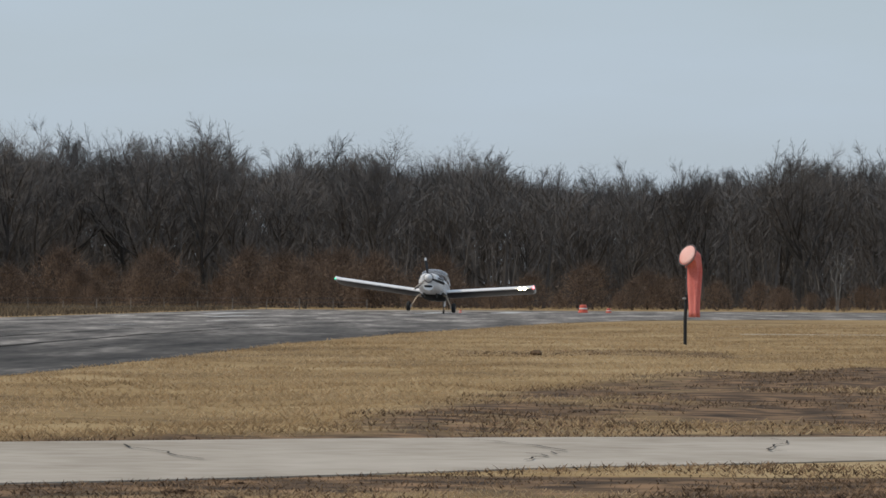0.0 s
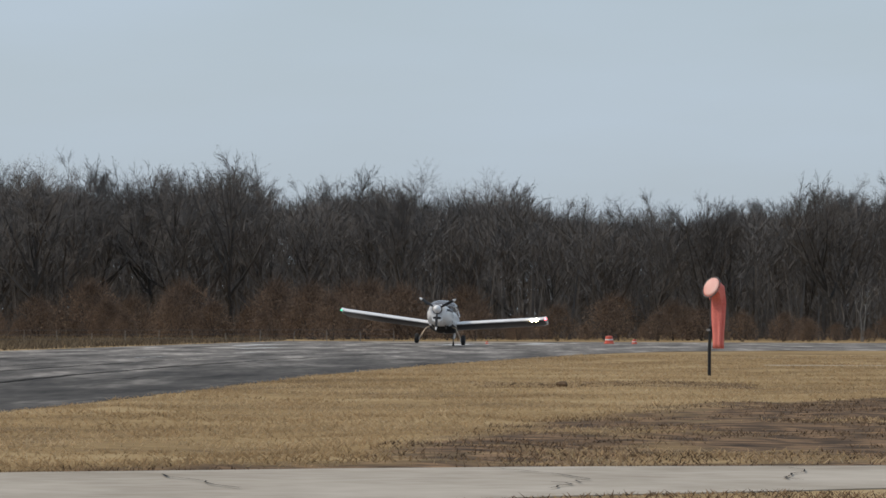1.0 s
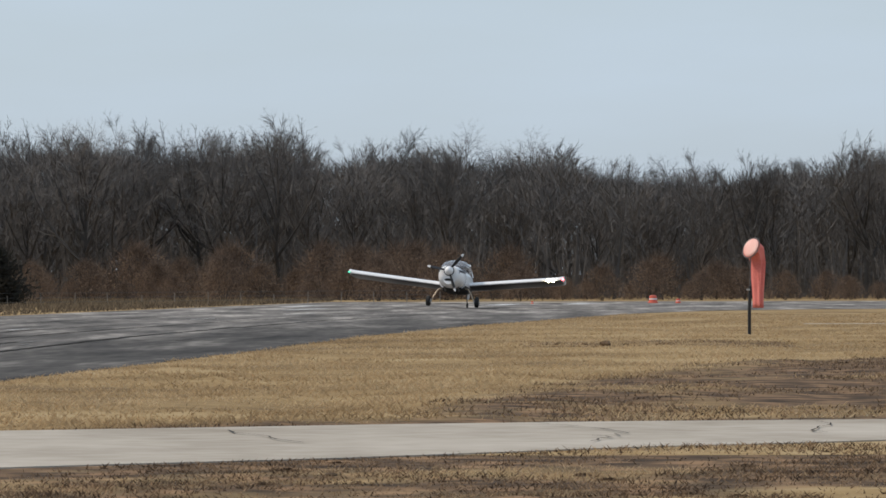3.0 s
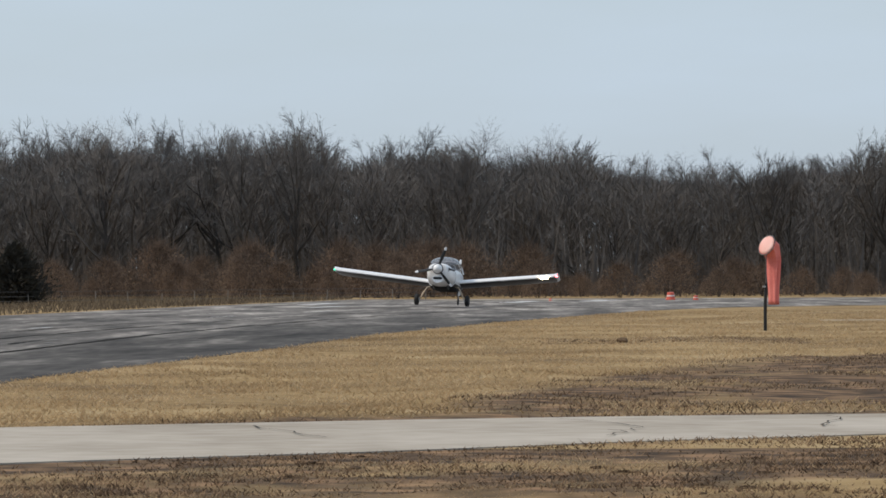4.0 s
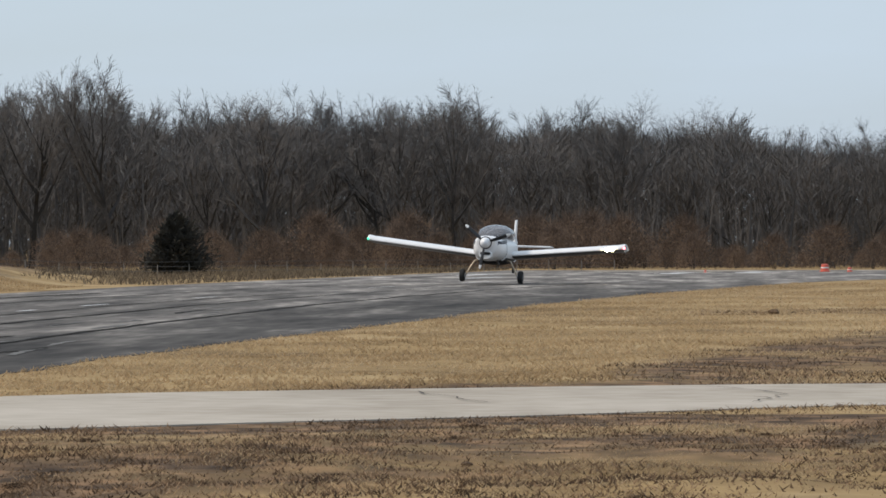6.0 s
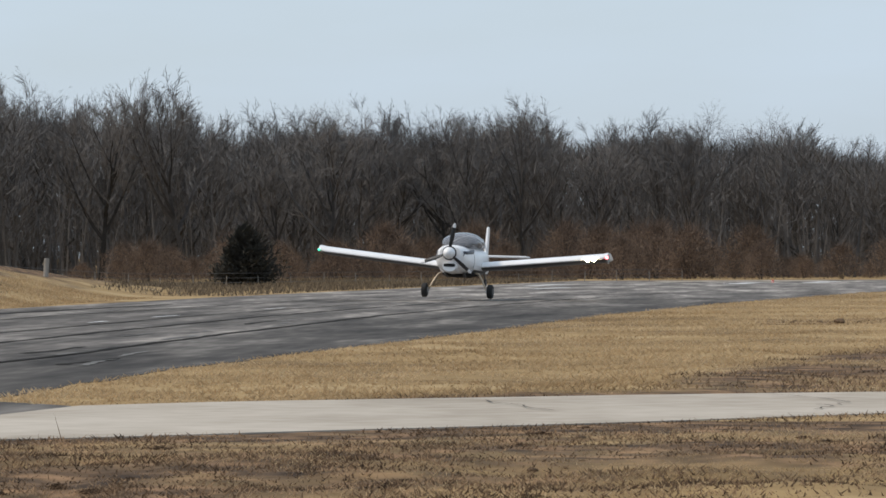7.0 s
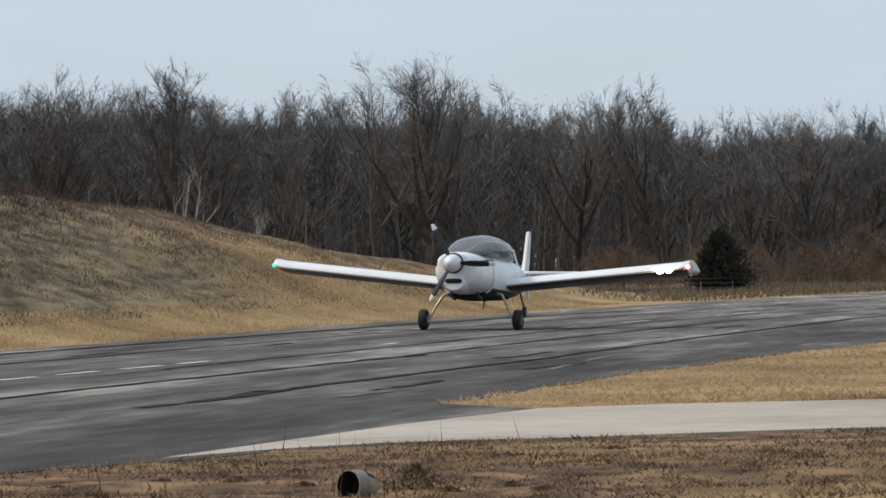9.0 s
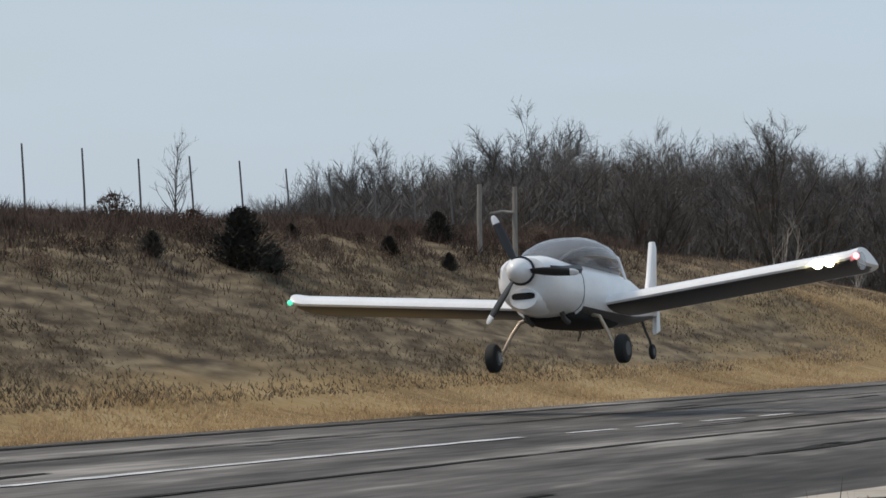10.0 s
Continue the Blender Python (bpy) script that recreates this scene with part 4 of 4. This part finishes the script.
for q, d, s in ((-1.94, 212, 0.58), (-0.2, 208, 0.34)):
    copy_thing(d0, on(q, d, s))

# ---- pipe ----
pipe = tagged(new("drain_pipe"), "pale concrete drain pipe end sticking out of the bank", "pipe")
bm = bmesh.new()
outer = tube(bm, [(0, -0.34, 0), (0, -0.2, 0), (0, -0.08, -0.03)], [0.155, 0.16, 0.16], 24, caps=False)
inner = tube(bm, [(0, -0.34, 0), (0, -0.2, 0), (0, -0.08, -0.03)], [0.143, 0.143, 0.143], 24, caps=False)
for k in range(24):
    bm.faces.new((outer[0][k], outer[0][(k + 1) % 24], inner[0][(k + 1) % 24], inner[0][k]))
bar = part("barrel", bm, M_PIPE, pipe)
bar.data.materials.append(M_DARK)
# inner faces are coloured near-black for the shade inside
for p in bar.data.polygons:
    if math.hypot(p.center.x, p.center.z) < 0.148 and p.center.y > -0.33:
        p.material_index = 1
# a black disc closes the bore and paints its depth of shade
bm = bmesh.new()
tube(bm, [(0, -0.11, -0.02), (0, -0.1, -0.02)], [0.142, 0.142], 20)
part("silt", bm, M_DARK, pipe, "black darkness inside the pipe")
pipe.matrix_basis = pose(-4.43, 23.75, 0.02, -4, 6, -30) @ Matrix.Scale(0.57, 4)

# dead growth about the pipe
tuft = bush("weed_clump", 83, pose(-4.2, 23.95, 0.0) @ Matrix.Scale(0.6, 4), "brown dead weed clump by the drain pipe", "weeds", "weed clumps by the ditch", M_WEED, n=520, w=0.22, h=0.2, leaf=0.022, twig_every=2)
for ob in list(tuft.children):
    if ob.name.startswith("branchwork"):
        bpy.data.objects.remove(ob)
for x, y, k in ((-4.0, 23.8, 0.5), (-4.6, 24.1, 0.6), (-4.9, 24.2, 0.5), (-3.7, 24.2, 0.55), (-5.3, 24.3, 0.5), (-5.8, 24.5, 0.45), (-5.1, 25.0, 0.5), (-4.4, 25.2, 0.5)):
    copy_thing(tuft, pose(x, y, height(x, y) - 0.02, 0, 0, 400 * x) @ Matrix.Diagonal((k * 1.5, k * 1.3, k * 0.7, 1)))

for k in range(80):
    x, y = rt.uniform(-7.5, 4.0), rt.uniform(22.5, 33)
    if x > lerp(y, NEAR_Y, NEAR_X) + 0.5 and y < lerp(x, *TAX0) - 0.35:
        k = rt.uniform(0.25, 0.5)
        copy_thing(tuft, pose(x, y, height(x, y) - 0.02, 0, 0, rt.uniform(0, 360)) @ Matrix.Diagonal((k * 2.2, k * 1.6, k * 0.6, 1)))

# a few stones and litter in the grass
bm = bmesh.new()
bmesh.ops.create_icosphere(bm, subdivisions=2, radius=0.2)
for v in bm.verts:
    v.co = v.co * (1 + 0.3 * noise.noise(v.co * 7)) * 1.0
    v.co.z *= 0.5
stone = tagged(part("stone", bm, M_SOIL, None), "brown clod of earth lying in dry grass", "clod", "clods and stones")
stone.matrix_basis = pose(1.55, 84.6, 0.04) @ Matrix.Scale(0.55, 4)
for k in range(22):
    x, y = rt.uniform(-5, 5), rt.uniform(22, 31)
    if y < lerp(x, *TAX0) - 0.6:
        copy_thing(stone, pose(x, y, height(x, y), 0, 0, rt.uniform(0, 360)) @ Matrix.Scale(rt.uniform(0.12, 0.4), 4))
for q, s in (((1.2, 84.9), 0.4), ((1.9, 84.4), 0.45), ((2.6, 85.2), 0.35), ((3.1, 84.7), 0.3), ((0.7, 84.8), 0.3)):
    copy_thing(stone, pose(*q, 0.03, 0, 0, 70 * s) @ Matrix.Scale(s, 4))

# ---- the aeroplane: nose towards -y, main wheels' footprint at the origin ----
plane = tagged(new("aeroplane"), "small white low-wing tailwheel aeroplane with a bubble canopy", "aeroplane")


def hull(stations, seg=28, power=2.5):
    """Rings (y, half width, bottom, top) as rounded boxes."""
    bm = bmesh.new()
    rings = []
    for y, hw, zb, zt in stations:
        zc, hh = (zb + zt) / 2, (zt - zb) / 2
        ring = []
        for k in range(seg):
            t = 2 * math.pi * k / seg
            c, s = math.cos(t), math.sin(t)
            e = 2 / power
            ring.append(bm.verts.new((math.copysign(abs(c) ** e, c) * hw, y, zc + math.copysign(abs(s) ** e, s) * hh)))
        rings.append(ring)
    skin(bm, rings)
    return bm


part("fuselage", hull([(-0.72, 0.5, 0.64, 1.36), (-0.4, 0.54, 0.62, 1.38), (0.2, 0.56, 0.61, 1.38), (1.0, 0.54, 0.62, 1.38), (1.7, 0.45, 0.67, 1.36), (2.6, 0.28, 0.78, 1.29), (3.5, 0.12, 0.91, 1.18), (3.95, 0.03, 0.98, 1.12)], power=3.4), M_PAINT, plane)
fus = plane.children[0]
# faces that look down carry the shade as a dark colour
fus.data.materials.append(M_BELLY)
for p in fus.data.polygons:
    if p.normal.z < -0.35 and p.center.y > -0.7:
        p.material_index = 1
cowl = part("cowling", hull([(-1.74, 0.17, 1.02, 1.33), (-1.72, 0.3, 0.9, 1.38), (-1.62, 0.39, 0.78, 1.41), (-1.4, 0.44, 0.71, 1.43), (-1.1, 0.475, 0.67, 1.42), (-0.725, 0.5, 0.65, 1.4)], power=2.6), M_PAINT, plane, "white rounded engine cowling")
part("cowl_seam", hull([(-0.735, 0.504, 0.645, 1.404), (-0.722, 0.504, 0.645, 1.404)], power=2.6), M_STEEL, cowl, "thin dark seam")
bm = bmesh.new()
tube(bm, [(0, -1.78, 0.84), (0, -1.55, 0.83), (0, -1.2, 0.8)], [0.19, 0.23, 0.22], 20, flat=0.72)
part("scoop", bm, M_PAINT, cowl, "white chin scoop")
# a solid slab, its black colour standing for the shade in the opening
bm = bmesh.new()
rings = [[bm.verts.new((0.16 * math.copysign(abs(math.cos(t)) ** 0.5, math.cos(t)), y, 0.87 + 0.045 * math.copysign(abs(math.sin(t)) ** 0.6, math.sin(t)))) for t in np.arange(20) * math.pi / 10] for y in (-1.79, -1.7)]
skin(bm, rings)
part("intake", bm, M_DARK, cowl, "dark air intake slot")
for sx in (-1, 1):
    bm = bmesh.new()
    rows = []
    for y, hw, z in ((-1.66, 0.372, 1.19), (-1.4, 0.44, 1.21), (-1.1, 0.47, 1.24), (-0.74, 0.49, 1.27)):
        rows.append([bm.verts.new((sx * (hw - 0.02 * abs(k - 1) + 0.004), y, z + (k - 1) * (0.055 if y > -1.5 else 0.07))) for k in range(3)])
    for r0, r1 in zip(rows, rows[1:]):
        for k in range(2):
            bm.faces.new((r0[k], r0[k + 1], r1[k + 1], r1[k]))
    part("stripe", bm, M_STRIPE, cowl, "dark navy stripe").modifiers.new("thick", "SOLIDIFY").thickness = 0.008
    bm = bmesh.new()
    tube(bm, [(sx * 0.25, -1.0, 0.72), (sx * 0.25, -0.9, 0.62), (sx * 0.25, -0.72, 0.58)], [0.035, 0.035, 0.035], 10)
    part("exhaust_pipe", bm, M_STEEL, cowl)
# near-black hull added for the shade in the hollow under the nose
part("belly_fairing", hull([(-0.8, 0.3, 0.6, 0.78), (-0.6, 0.42, 0.57, 0.8), (0.1, 0.46, 0.56, 0.8), (1.0, 0.4, 0.6, 0.8), (1.3, 0.3, 0.66, 0.78)], power=2.8), M_DARK, plane, "dark stand-in for the shaded hollow behind the engine")
bm = bmesh.new()
tube(bm, [(0, 0.55, 0.62), (0, 0.5, 0.5), (0, 0.42, 0.42)], [0.02, 0.018, 0.012], 8)
part("step", bm, M_LEG, plane, "thin tan step under the belly")
# canopy and what shows inside it
part("canopy", hull([(-0.98, 0.08, 1.36, 1.42), (-0.8, 0.34, 1.32, 1.53), (-0.5, 0.46, 1.28, 1.68), (-0.15, 0.52, 1.24, 1.77), (0.25, 0.535, 1.22, 1.81), (0.7, 0.51, 1.22, 1.78), (1.1, 0.45, 1.24, 1.67), (1.45, 0.34, 1.28, 1.51), (1.72, 0.14, 1.32, 1.38)], power=2.1), M_GLASS, plane, "grey tinted bubble canopy")
bm = bmesh.new()
tube(bm, [(-0.54, 0.95, 1.25), (-0.45, 0.95, 1.55), (-0.22, 0.95, 1.7), (0, 0.95, 1.73), (0.22, 0.95, 1.7), (0.45, 0.95, 1.55), (0.54, 0.95, 1.25)], [0.02] * 7, 8)
part("canopy_frame", bm, M_PAINT, plane)
bm = bmesh.new()
tube(bm, [(0, 1.5, 1.38), (0, 1.54, 1.55), (0, 1.58, 1.7)], [0.012, 0.01, 0.006], 6)
part("antenna", bm, M_STEEL, plane)
for sx in (-0.24, 0.24):
    bm = bmesh.new()
    box(bm, (sx, 0.72, 1.38), (0.36, 0.12, 0.3), 0.04)
    part("seat", bm, M_SEAT, plane)
bm = bmesh.new()
box(bm, (0, -0.3, 1.38), (0.56, 0.3, 0.1), 0.04)
part("instrument_panel", bm, M_SEAT, plane)


def foil(chord, thick, n=13):
    """Upper then lower outline of a wing section, leading edge at 0, as (y, z)."""
    us = [(1 - math.cos(math.pi * i / (n - 1))) / 2 for i in range(n)]
    yt = [5 * thick * (0.2969 * math.sqrt(u) - 0.126 * u - 0.3516 * u * u + 0.2843 * u ** 3 - 0.1036 * u ** 4) for u in us]
    up = [(u * chord, (q * 1.25 + 0.03 * math.sin(math.pi * u)) * chord) for u, q in zip(us, yt)]
    lo = [(u * chord, -q * 0.75 * chord) for u, q in zip(us, yt)]
    return up[::-1] + lo[1:-1]


def wing(sx):
    d = math.tan(radians(5.6))
    cells = [(0.3, 0.0, 1.0), (0.56, 0.0, 1.0), (1.3, 0.74 * d, 1.0), (2.2, 1.64 * d, 1.0), (3.1, 2.54 * d, 1.0), (3.86, 3.3 * d, 1.0)]
    tips = [(3.93, 3.37 * d + 0.012, 0.97), (3.99, 3.43 * d + 0.03, 0.9), (4.03, 3.47 * d + 0.05, 0.78)]
    bm = bmesh.new()
    rings = [[bm.verts.new((sx * x, 0.02 + (1 - k) * 0.28 + y * k, 0.87 + dz + z * k - 0.055 * y)) for y, z in foil(1.38, 0.145)] for x, dz, k in cells + tips]
    skin(bm, rings)
    wg = part("wing", bm, M_PAINT, plane, "long straight white wing, underside coloured dark for shade")
    # the lower skin behind the leading edge is darkened for its shade
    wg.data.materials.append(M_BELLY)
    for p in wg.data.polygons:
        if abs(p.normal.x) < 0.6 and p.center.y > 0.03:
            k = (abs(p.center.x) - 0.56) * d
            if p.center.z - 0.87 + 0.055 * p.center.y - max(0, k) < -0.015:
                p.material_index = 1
    bm = bmesh.new()
    for y in (1.06, 1.395):
        tube(bm, [(sx * 0.7, y, 0.86 + 0.14 * d), (sx * 3.7, y, 0.86 + 3.14 * d)], [0.008, 0.008], 5)
    part("aileron_edge", bm, M_STEEL, wg)
    zt = 0.86 + 3.5 * d
    bm = bmesh.new()
    bmesh.ops.create_icosphere(bm, subdivisions=2, radius=0.04, matrix=Matrix.Translation((sx * 4.02, 0.06, zt + 0.02)))
    part("position_light", bm, M_RED if sx > 0 else M_GREEN, wg, "red wingtip light" if sx > 0 else "green wingtip light")
    if sx > 0:
        bm = bmesh.new()
        rings = [[bm.verts.new((4.02 + 0.02 * i, 0.28 + 0.2 * math.cos(t), zt - 0.03 + 0.12 * math.sin(t))) for t in np.arange(16) * math.pi / 8] for i in range(2)]
        skin(bm, rings)
        part("tip_lens", bm, M_LENS, wg, "clear round wingtip lens")
        for x in (3.5, 3.66):
            bm = bmesh.new()
            tube(bm, [(x, -0.03, 0.86 + (x - 0.56) * d), (x, 0.05, 0.86 + (x - 0.56) * d)], [0.06, 0.062], 14)
            part("landing_light", bm, M_LAMP, wg, "bright warm landing light")
    return wg


wing(1), wing(-1)


def plate(outline, thick, mat, name, label="", axis="x"):
    """A thin rounded surface: outline of (y, z) or, for axis z, (x, y)."""
    bm = bmesh.new()
    rings = []
    for o, k in ((-1, 0.96), (-0.5, 1.0), (0.5, 1.0), (1, 0.96)):
        cy, cz = sum(p[0] for p in outline) / len(outline), sum(p[1] for p in outline) / len(outline)
        pts = [(cy + (p - cy) * k, cz + (q - cz) * k) for p, q in outline]
        rings.append([bm.verts.new((o * thick / 2, p, q) if axis == "x" else (p, q, o * thick / 2)) for p, q in pts])
    skin(bm, rings)
    return part(name, bm, mat, plane, label)


plate([(3.45, 1.1), (3.85, 1.08), (3.98, 1.4), (4.08, 1.98), (4.03, 2.06), (3.9, 2.05), (3.68, 1.5)], 0.06, M_PAINT, "fin", "tall narrow white fin")
plate([(3.86, 0.72), (4.06, 0.78), (4.06, 1.2), (3.95, 1.2)], 0.06, M_PAINT, "rudder", "white lower rudder")
tail = plate([(-1.22, 3.3), (1.22, 3.3), (1.25, 3.4), (1.25, 3.85), (1.18, 3.92), (-1.18, 3.92), (-1.25, 3.85), (-1.25, 3.4)], 0.06, M_PAINT, "tailplane", "white tailplane", "z")
tail.location.z = 1.22


def wheel(m, r, wd, name, parent):
    w = part(name, bmesh.new(), None, parent)
    bm = bmesh.new()
    prof = [(-wd / 2, r * 0.55), (-wd / 2, r * 0.82), (-wd * 0.36, r * 0.96), (-wd * 0.15, r), (wd * 0.15, r), (wd * 0.36, r * 0.96), (wd / 2, r * 0.82), (wd / 2, r * 0.55)]
    skin(bm, [[bm.verts.new((x, q * math.cos(t), q * math.sin(t))) for t in np.arange(28) * 2 * math.pi / 28] for x, q in prof])
    bm2 = bmesh.new()
    skin(bm2, [[bm2.verts.new((x, q * math.cos(t), q * math.sin(t))) for t in np.arange(18) * 2 * math.pi / 18] for x, q in ((-wd * 0.53, r * 0.2), (-wd * 0.52, r * 0.5), (wd * 0.52, r * 0.5), (wd * 0.53, r * 0.2))])
    part("tyre", bm, M_RUBBER, w, "black tyre")
    part("rim", bm2, M_STEEL, w, "dull metal rim")
    w.matrix_basis = m
    return w


WHEELS = []
for sx in (-1, 1):
    bm = bmesh.new()
    tube(bm, [(sx * 0.42, 0.2, 0.7), (sx * 0.56, 0.17, 0.66), (sx * 0.66, 0.1, 0.5), (sx * 0.8, 0.02, 0.22), (sx * 0.82, 0.02, 0.19)], [0.028, 0.028, 0.026, 0.024, 0.022], 10)
    part("gear_leg", bm, M_LEG, plane, "thin tan bent-rod undercarriage leg")
    bm = bmesh.new()
    box(bm, (sx * 0.815, 0.02, 0.2), (0.03, 0.1, 0.13), 0.01)
    tube(bm, [(sx * 0.78, 0.02, 0.195), (sx * 0.92, 0.02, 0.195)], [0.02, 0.02], 8)
    part("brake", bm, M_ALLOY, plane)
    WHEELS.append((wheel(pose(sx * 0.91, 0.02, 0.195), 0.195, 0.15, "main_wheel", plane), (sx * 0.91, 0.02, 0.195), 0.195))
bm = bmesh.new()
tube(bm, [(0, 3.2, 0.98), (0, 3.45, 0.74), (0, 3.62, 0.62), (0, 3.7, 0.5)], [0.022, 0.02, 0.02, 0.02], 8)
part("tail_spring", bm, M_STEEL, plane, "dark tail spring")
wheel(pose(0, 3.72, 0.47), 0.11, 0.06, "tail_wheel", plane)

# the airframe sits a little behind the main wheels
for ob in plane.children:
    if ob.name.split(".")[0] not in ("gear_leg", "brake", "main_wheel"):
        ob.matrix_basis = pose(0, 0.5, 0) @ ob.matrix_basis

# propeller: hub, spinner and three blades
prop = part("propeller", bmesh.new(), None, plane, "three-bladed black propeller with white tips")
bm = bmesh.new()
tube(bm, [(0, 0.06, 0), (0, 0.0, 0), (0, -0.1, 0), (0, -0.18, 0), (0, -0.235, 0), (0, -0.25, 0)], [0.165, 0.165, 0.15, 0.11, 0.055, 0.012], 22)
part("spinner", bm, M_PAINT, prop, "white spinner")
bm = bmesh.new()
tube(bm, [(0, 0.075, 0), (0, 0.062, 0)], [0.195, 0.195], 22)
part("backplate", bm, M_STRIPE, prop)
for k in range(3):
    for nm, mat, span in (("blade", M_BLADEDARK, (0.12, 0.2, 0.35, 0.5, 0.62, 0.7)), ("blade_tip", M_BLADETIP, (0.7, 0.76, 0.8, 0.82))):
        bm = bmesh.new()
        rings = []
        for q in span:
            ch = lerp(q, [0.12, 0.25, 0.45, 0.7, 0.79, 0.82], [0.07, 0.12, 0.13, 0.1, 0.08, 0.03])
            tw = radians(lerp(q, [0.12, 0.4, 0.82], [55, 32, 18]))
            th = ch * 0.16
            rings.append([bm.verts.new((ch / 2 * math.cos(t) * math.cos(tw) - th * math.sin(t) * math.sin(tw), ch / 2 * math.cos(t) * math.sin(tw) + th * math.sin(t) * math.cos(tw), q)) for t in np.arange(12) * math.pi / 6])
        skin(bm, rings)
        part(nm, bm, mat, prop, "white blade tip" if nm == "blade_tip" else "").matrix_basis = pose(0, 0, 0, 0, 120 * k, 0)
PROP_AT = (0, -1.39, 1.2)
prop.matrix_basis = pose(*PROP_AT)


# ---- what moves ----
FLIGHT = [
    (0.0, -0.51, 195.92, 0.12, 7, -2.3, 7),
    (1.0, -1.18, 189.29, 0.12, 7, -2.3, 7),
    (2.5, -2.0, 181.69, 0.1, 6.5, -2.2, 7),
    (4.5, -3.88, 165.98, 0.09, 4, -2.0, 7),
    (5.5, -5.29, 153.86, 0.08, 1.5, -2.2, 7),
    (7.0, -8.13, 128.2, 0.1, 1.2, -1.8, 7),
    (7.5, -9.52, 119.86, 0.06, 1, -1.4, 7),
    (8.0, -11.06, 108.91, 0.04, 1, -2.0, 7),
    (8.5, -12.59, 97.15, 0.03, 1.5, -2.0, 6.3),
    (9.0, -13.89, 85.36, 0.03, 2.5, -0.9, 5.2),
    (9.5, -14.97, 72.09, 0.15, 4, 1.5, 3.6),
    (9.6, -15.16, 69.35, 0.15, 4, 1.8, 3.4),
    (9.7, -15.39, 66.57, 0.23, 4, 2.3, 3.3),
    (9.8, -15.61, 63.72, 0.37, 4, 2.7, 3.2),
    (9.9, -15.8, 60.83, 0.49, 4, 3.1, 3.1),
    (10.0, -16.07, 58.16, 0.67, 4, 3.5, 3.0),
]


AIMS = (80, 60, 10, 50, 0, 40, 90, 20, 30, 60, 45, 70, 100, 10, 30, 87, 24, 91, 26, 96)   # blade angle at each half second


def motions():
    # seconds, place, then nose-up, left-wing-up and heading in degrees
    rows = [(t, pose(x, y, z, -up, -bank, -head)) for t, x, y, z, up, bank, head in FLIGHT]
    walk(plane, rows)
    turn, spin = 108.0, [(0.0, pose(*PROP_AT, 0, 108.0, 0))]
    for h, aim in enumerate(AIMS):
        step = (1140 + (aim - turn - 1140 + 60) % 120 - 60) / 15
        for k in range(15):
            turn += step
            spin.append((h * 0.5 + (k + 1) / 30, pose(*PROP_AT, 0, turn, 0)))
    walk(prop, spin)
    run, turn, last = [], 0.0, None
    ts = [f[0] for f in FLIGHT]
    for w, at, r in WHEELS:
        run = []
        for k in range(301):
            y = lerp(k / 30, ts, [f[2] for f in FLIGHT])
            run.append((k / 30, pose(*at, (195.92 - y) * 60 % 360, 0, 0)))
        walk(w, run)


motions()
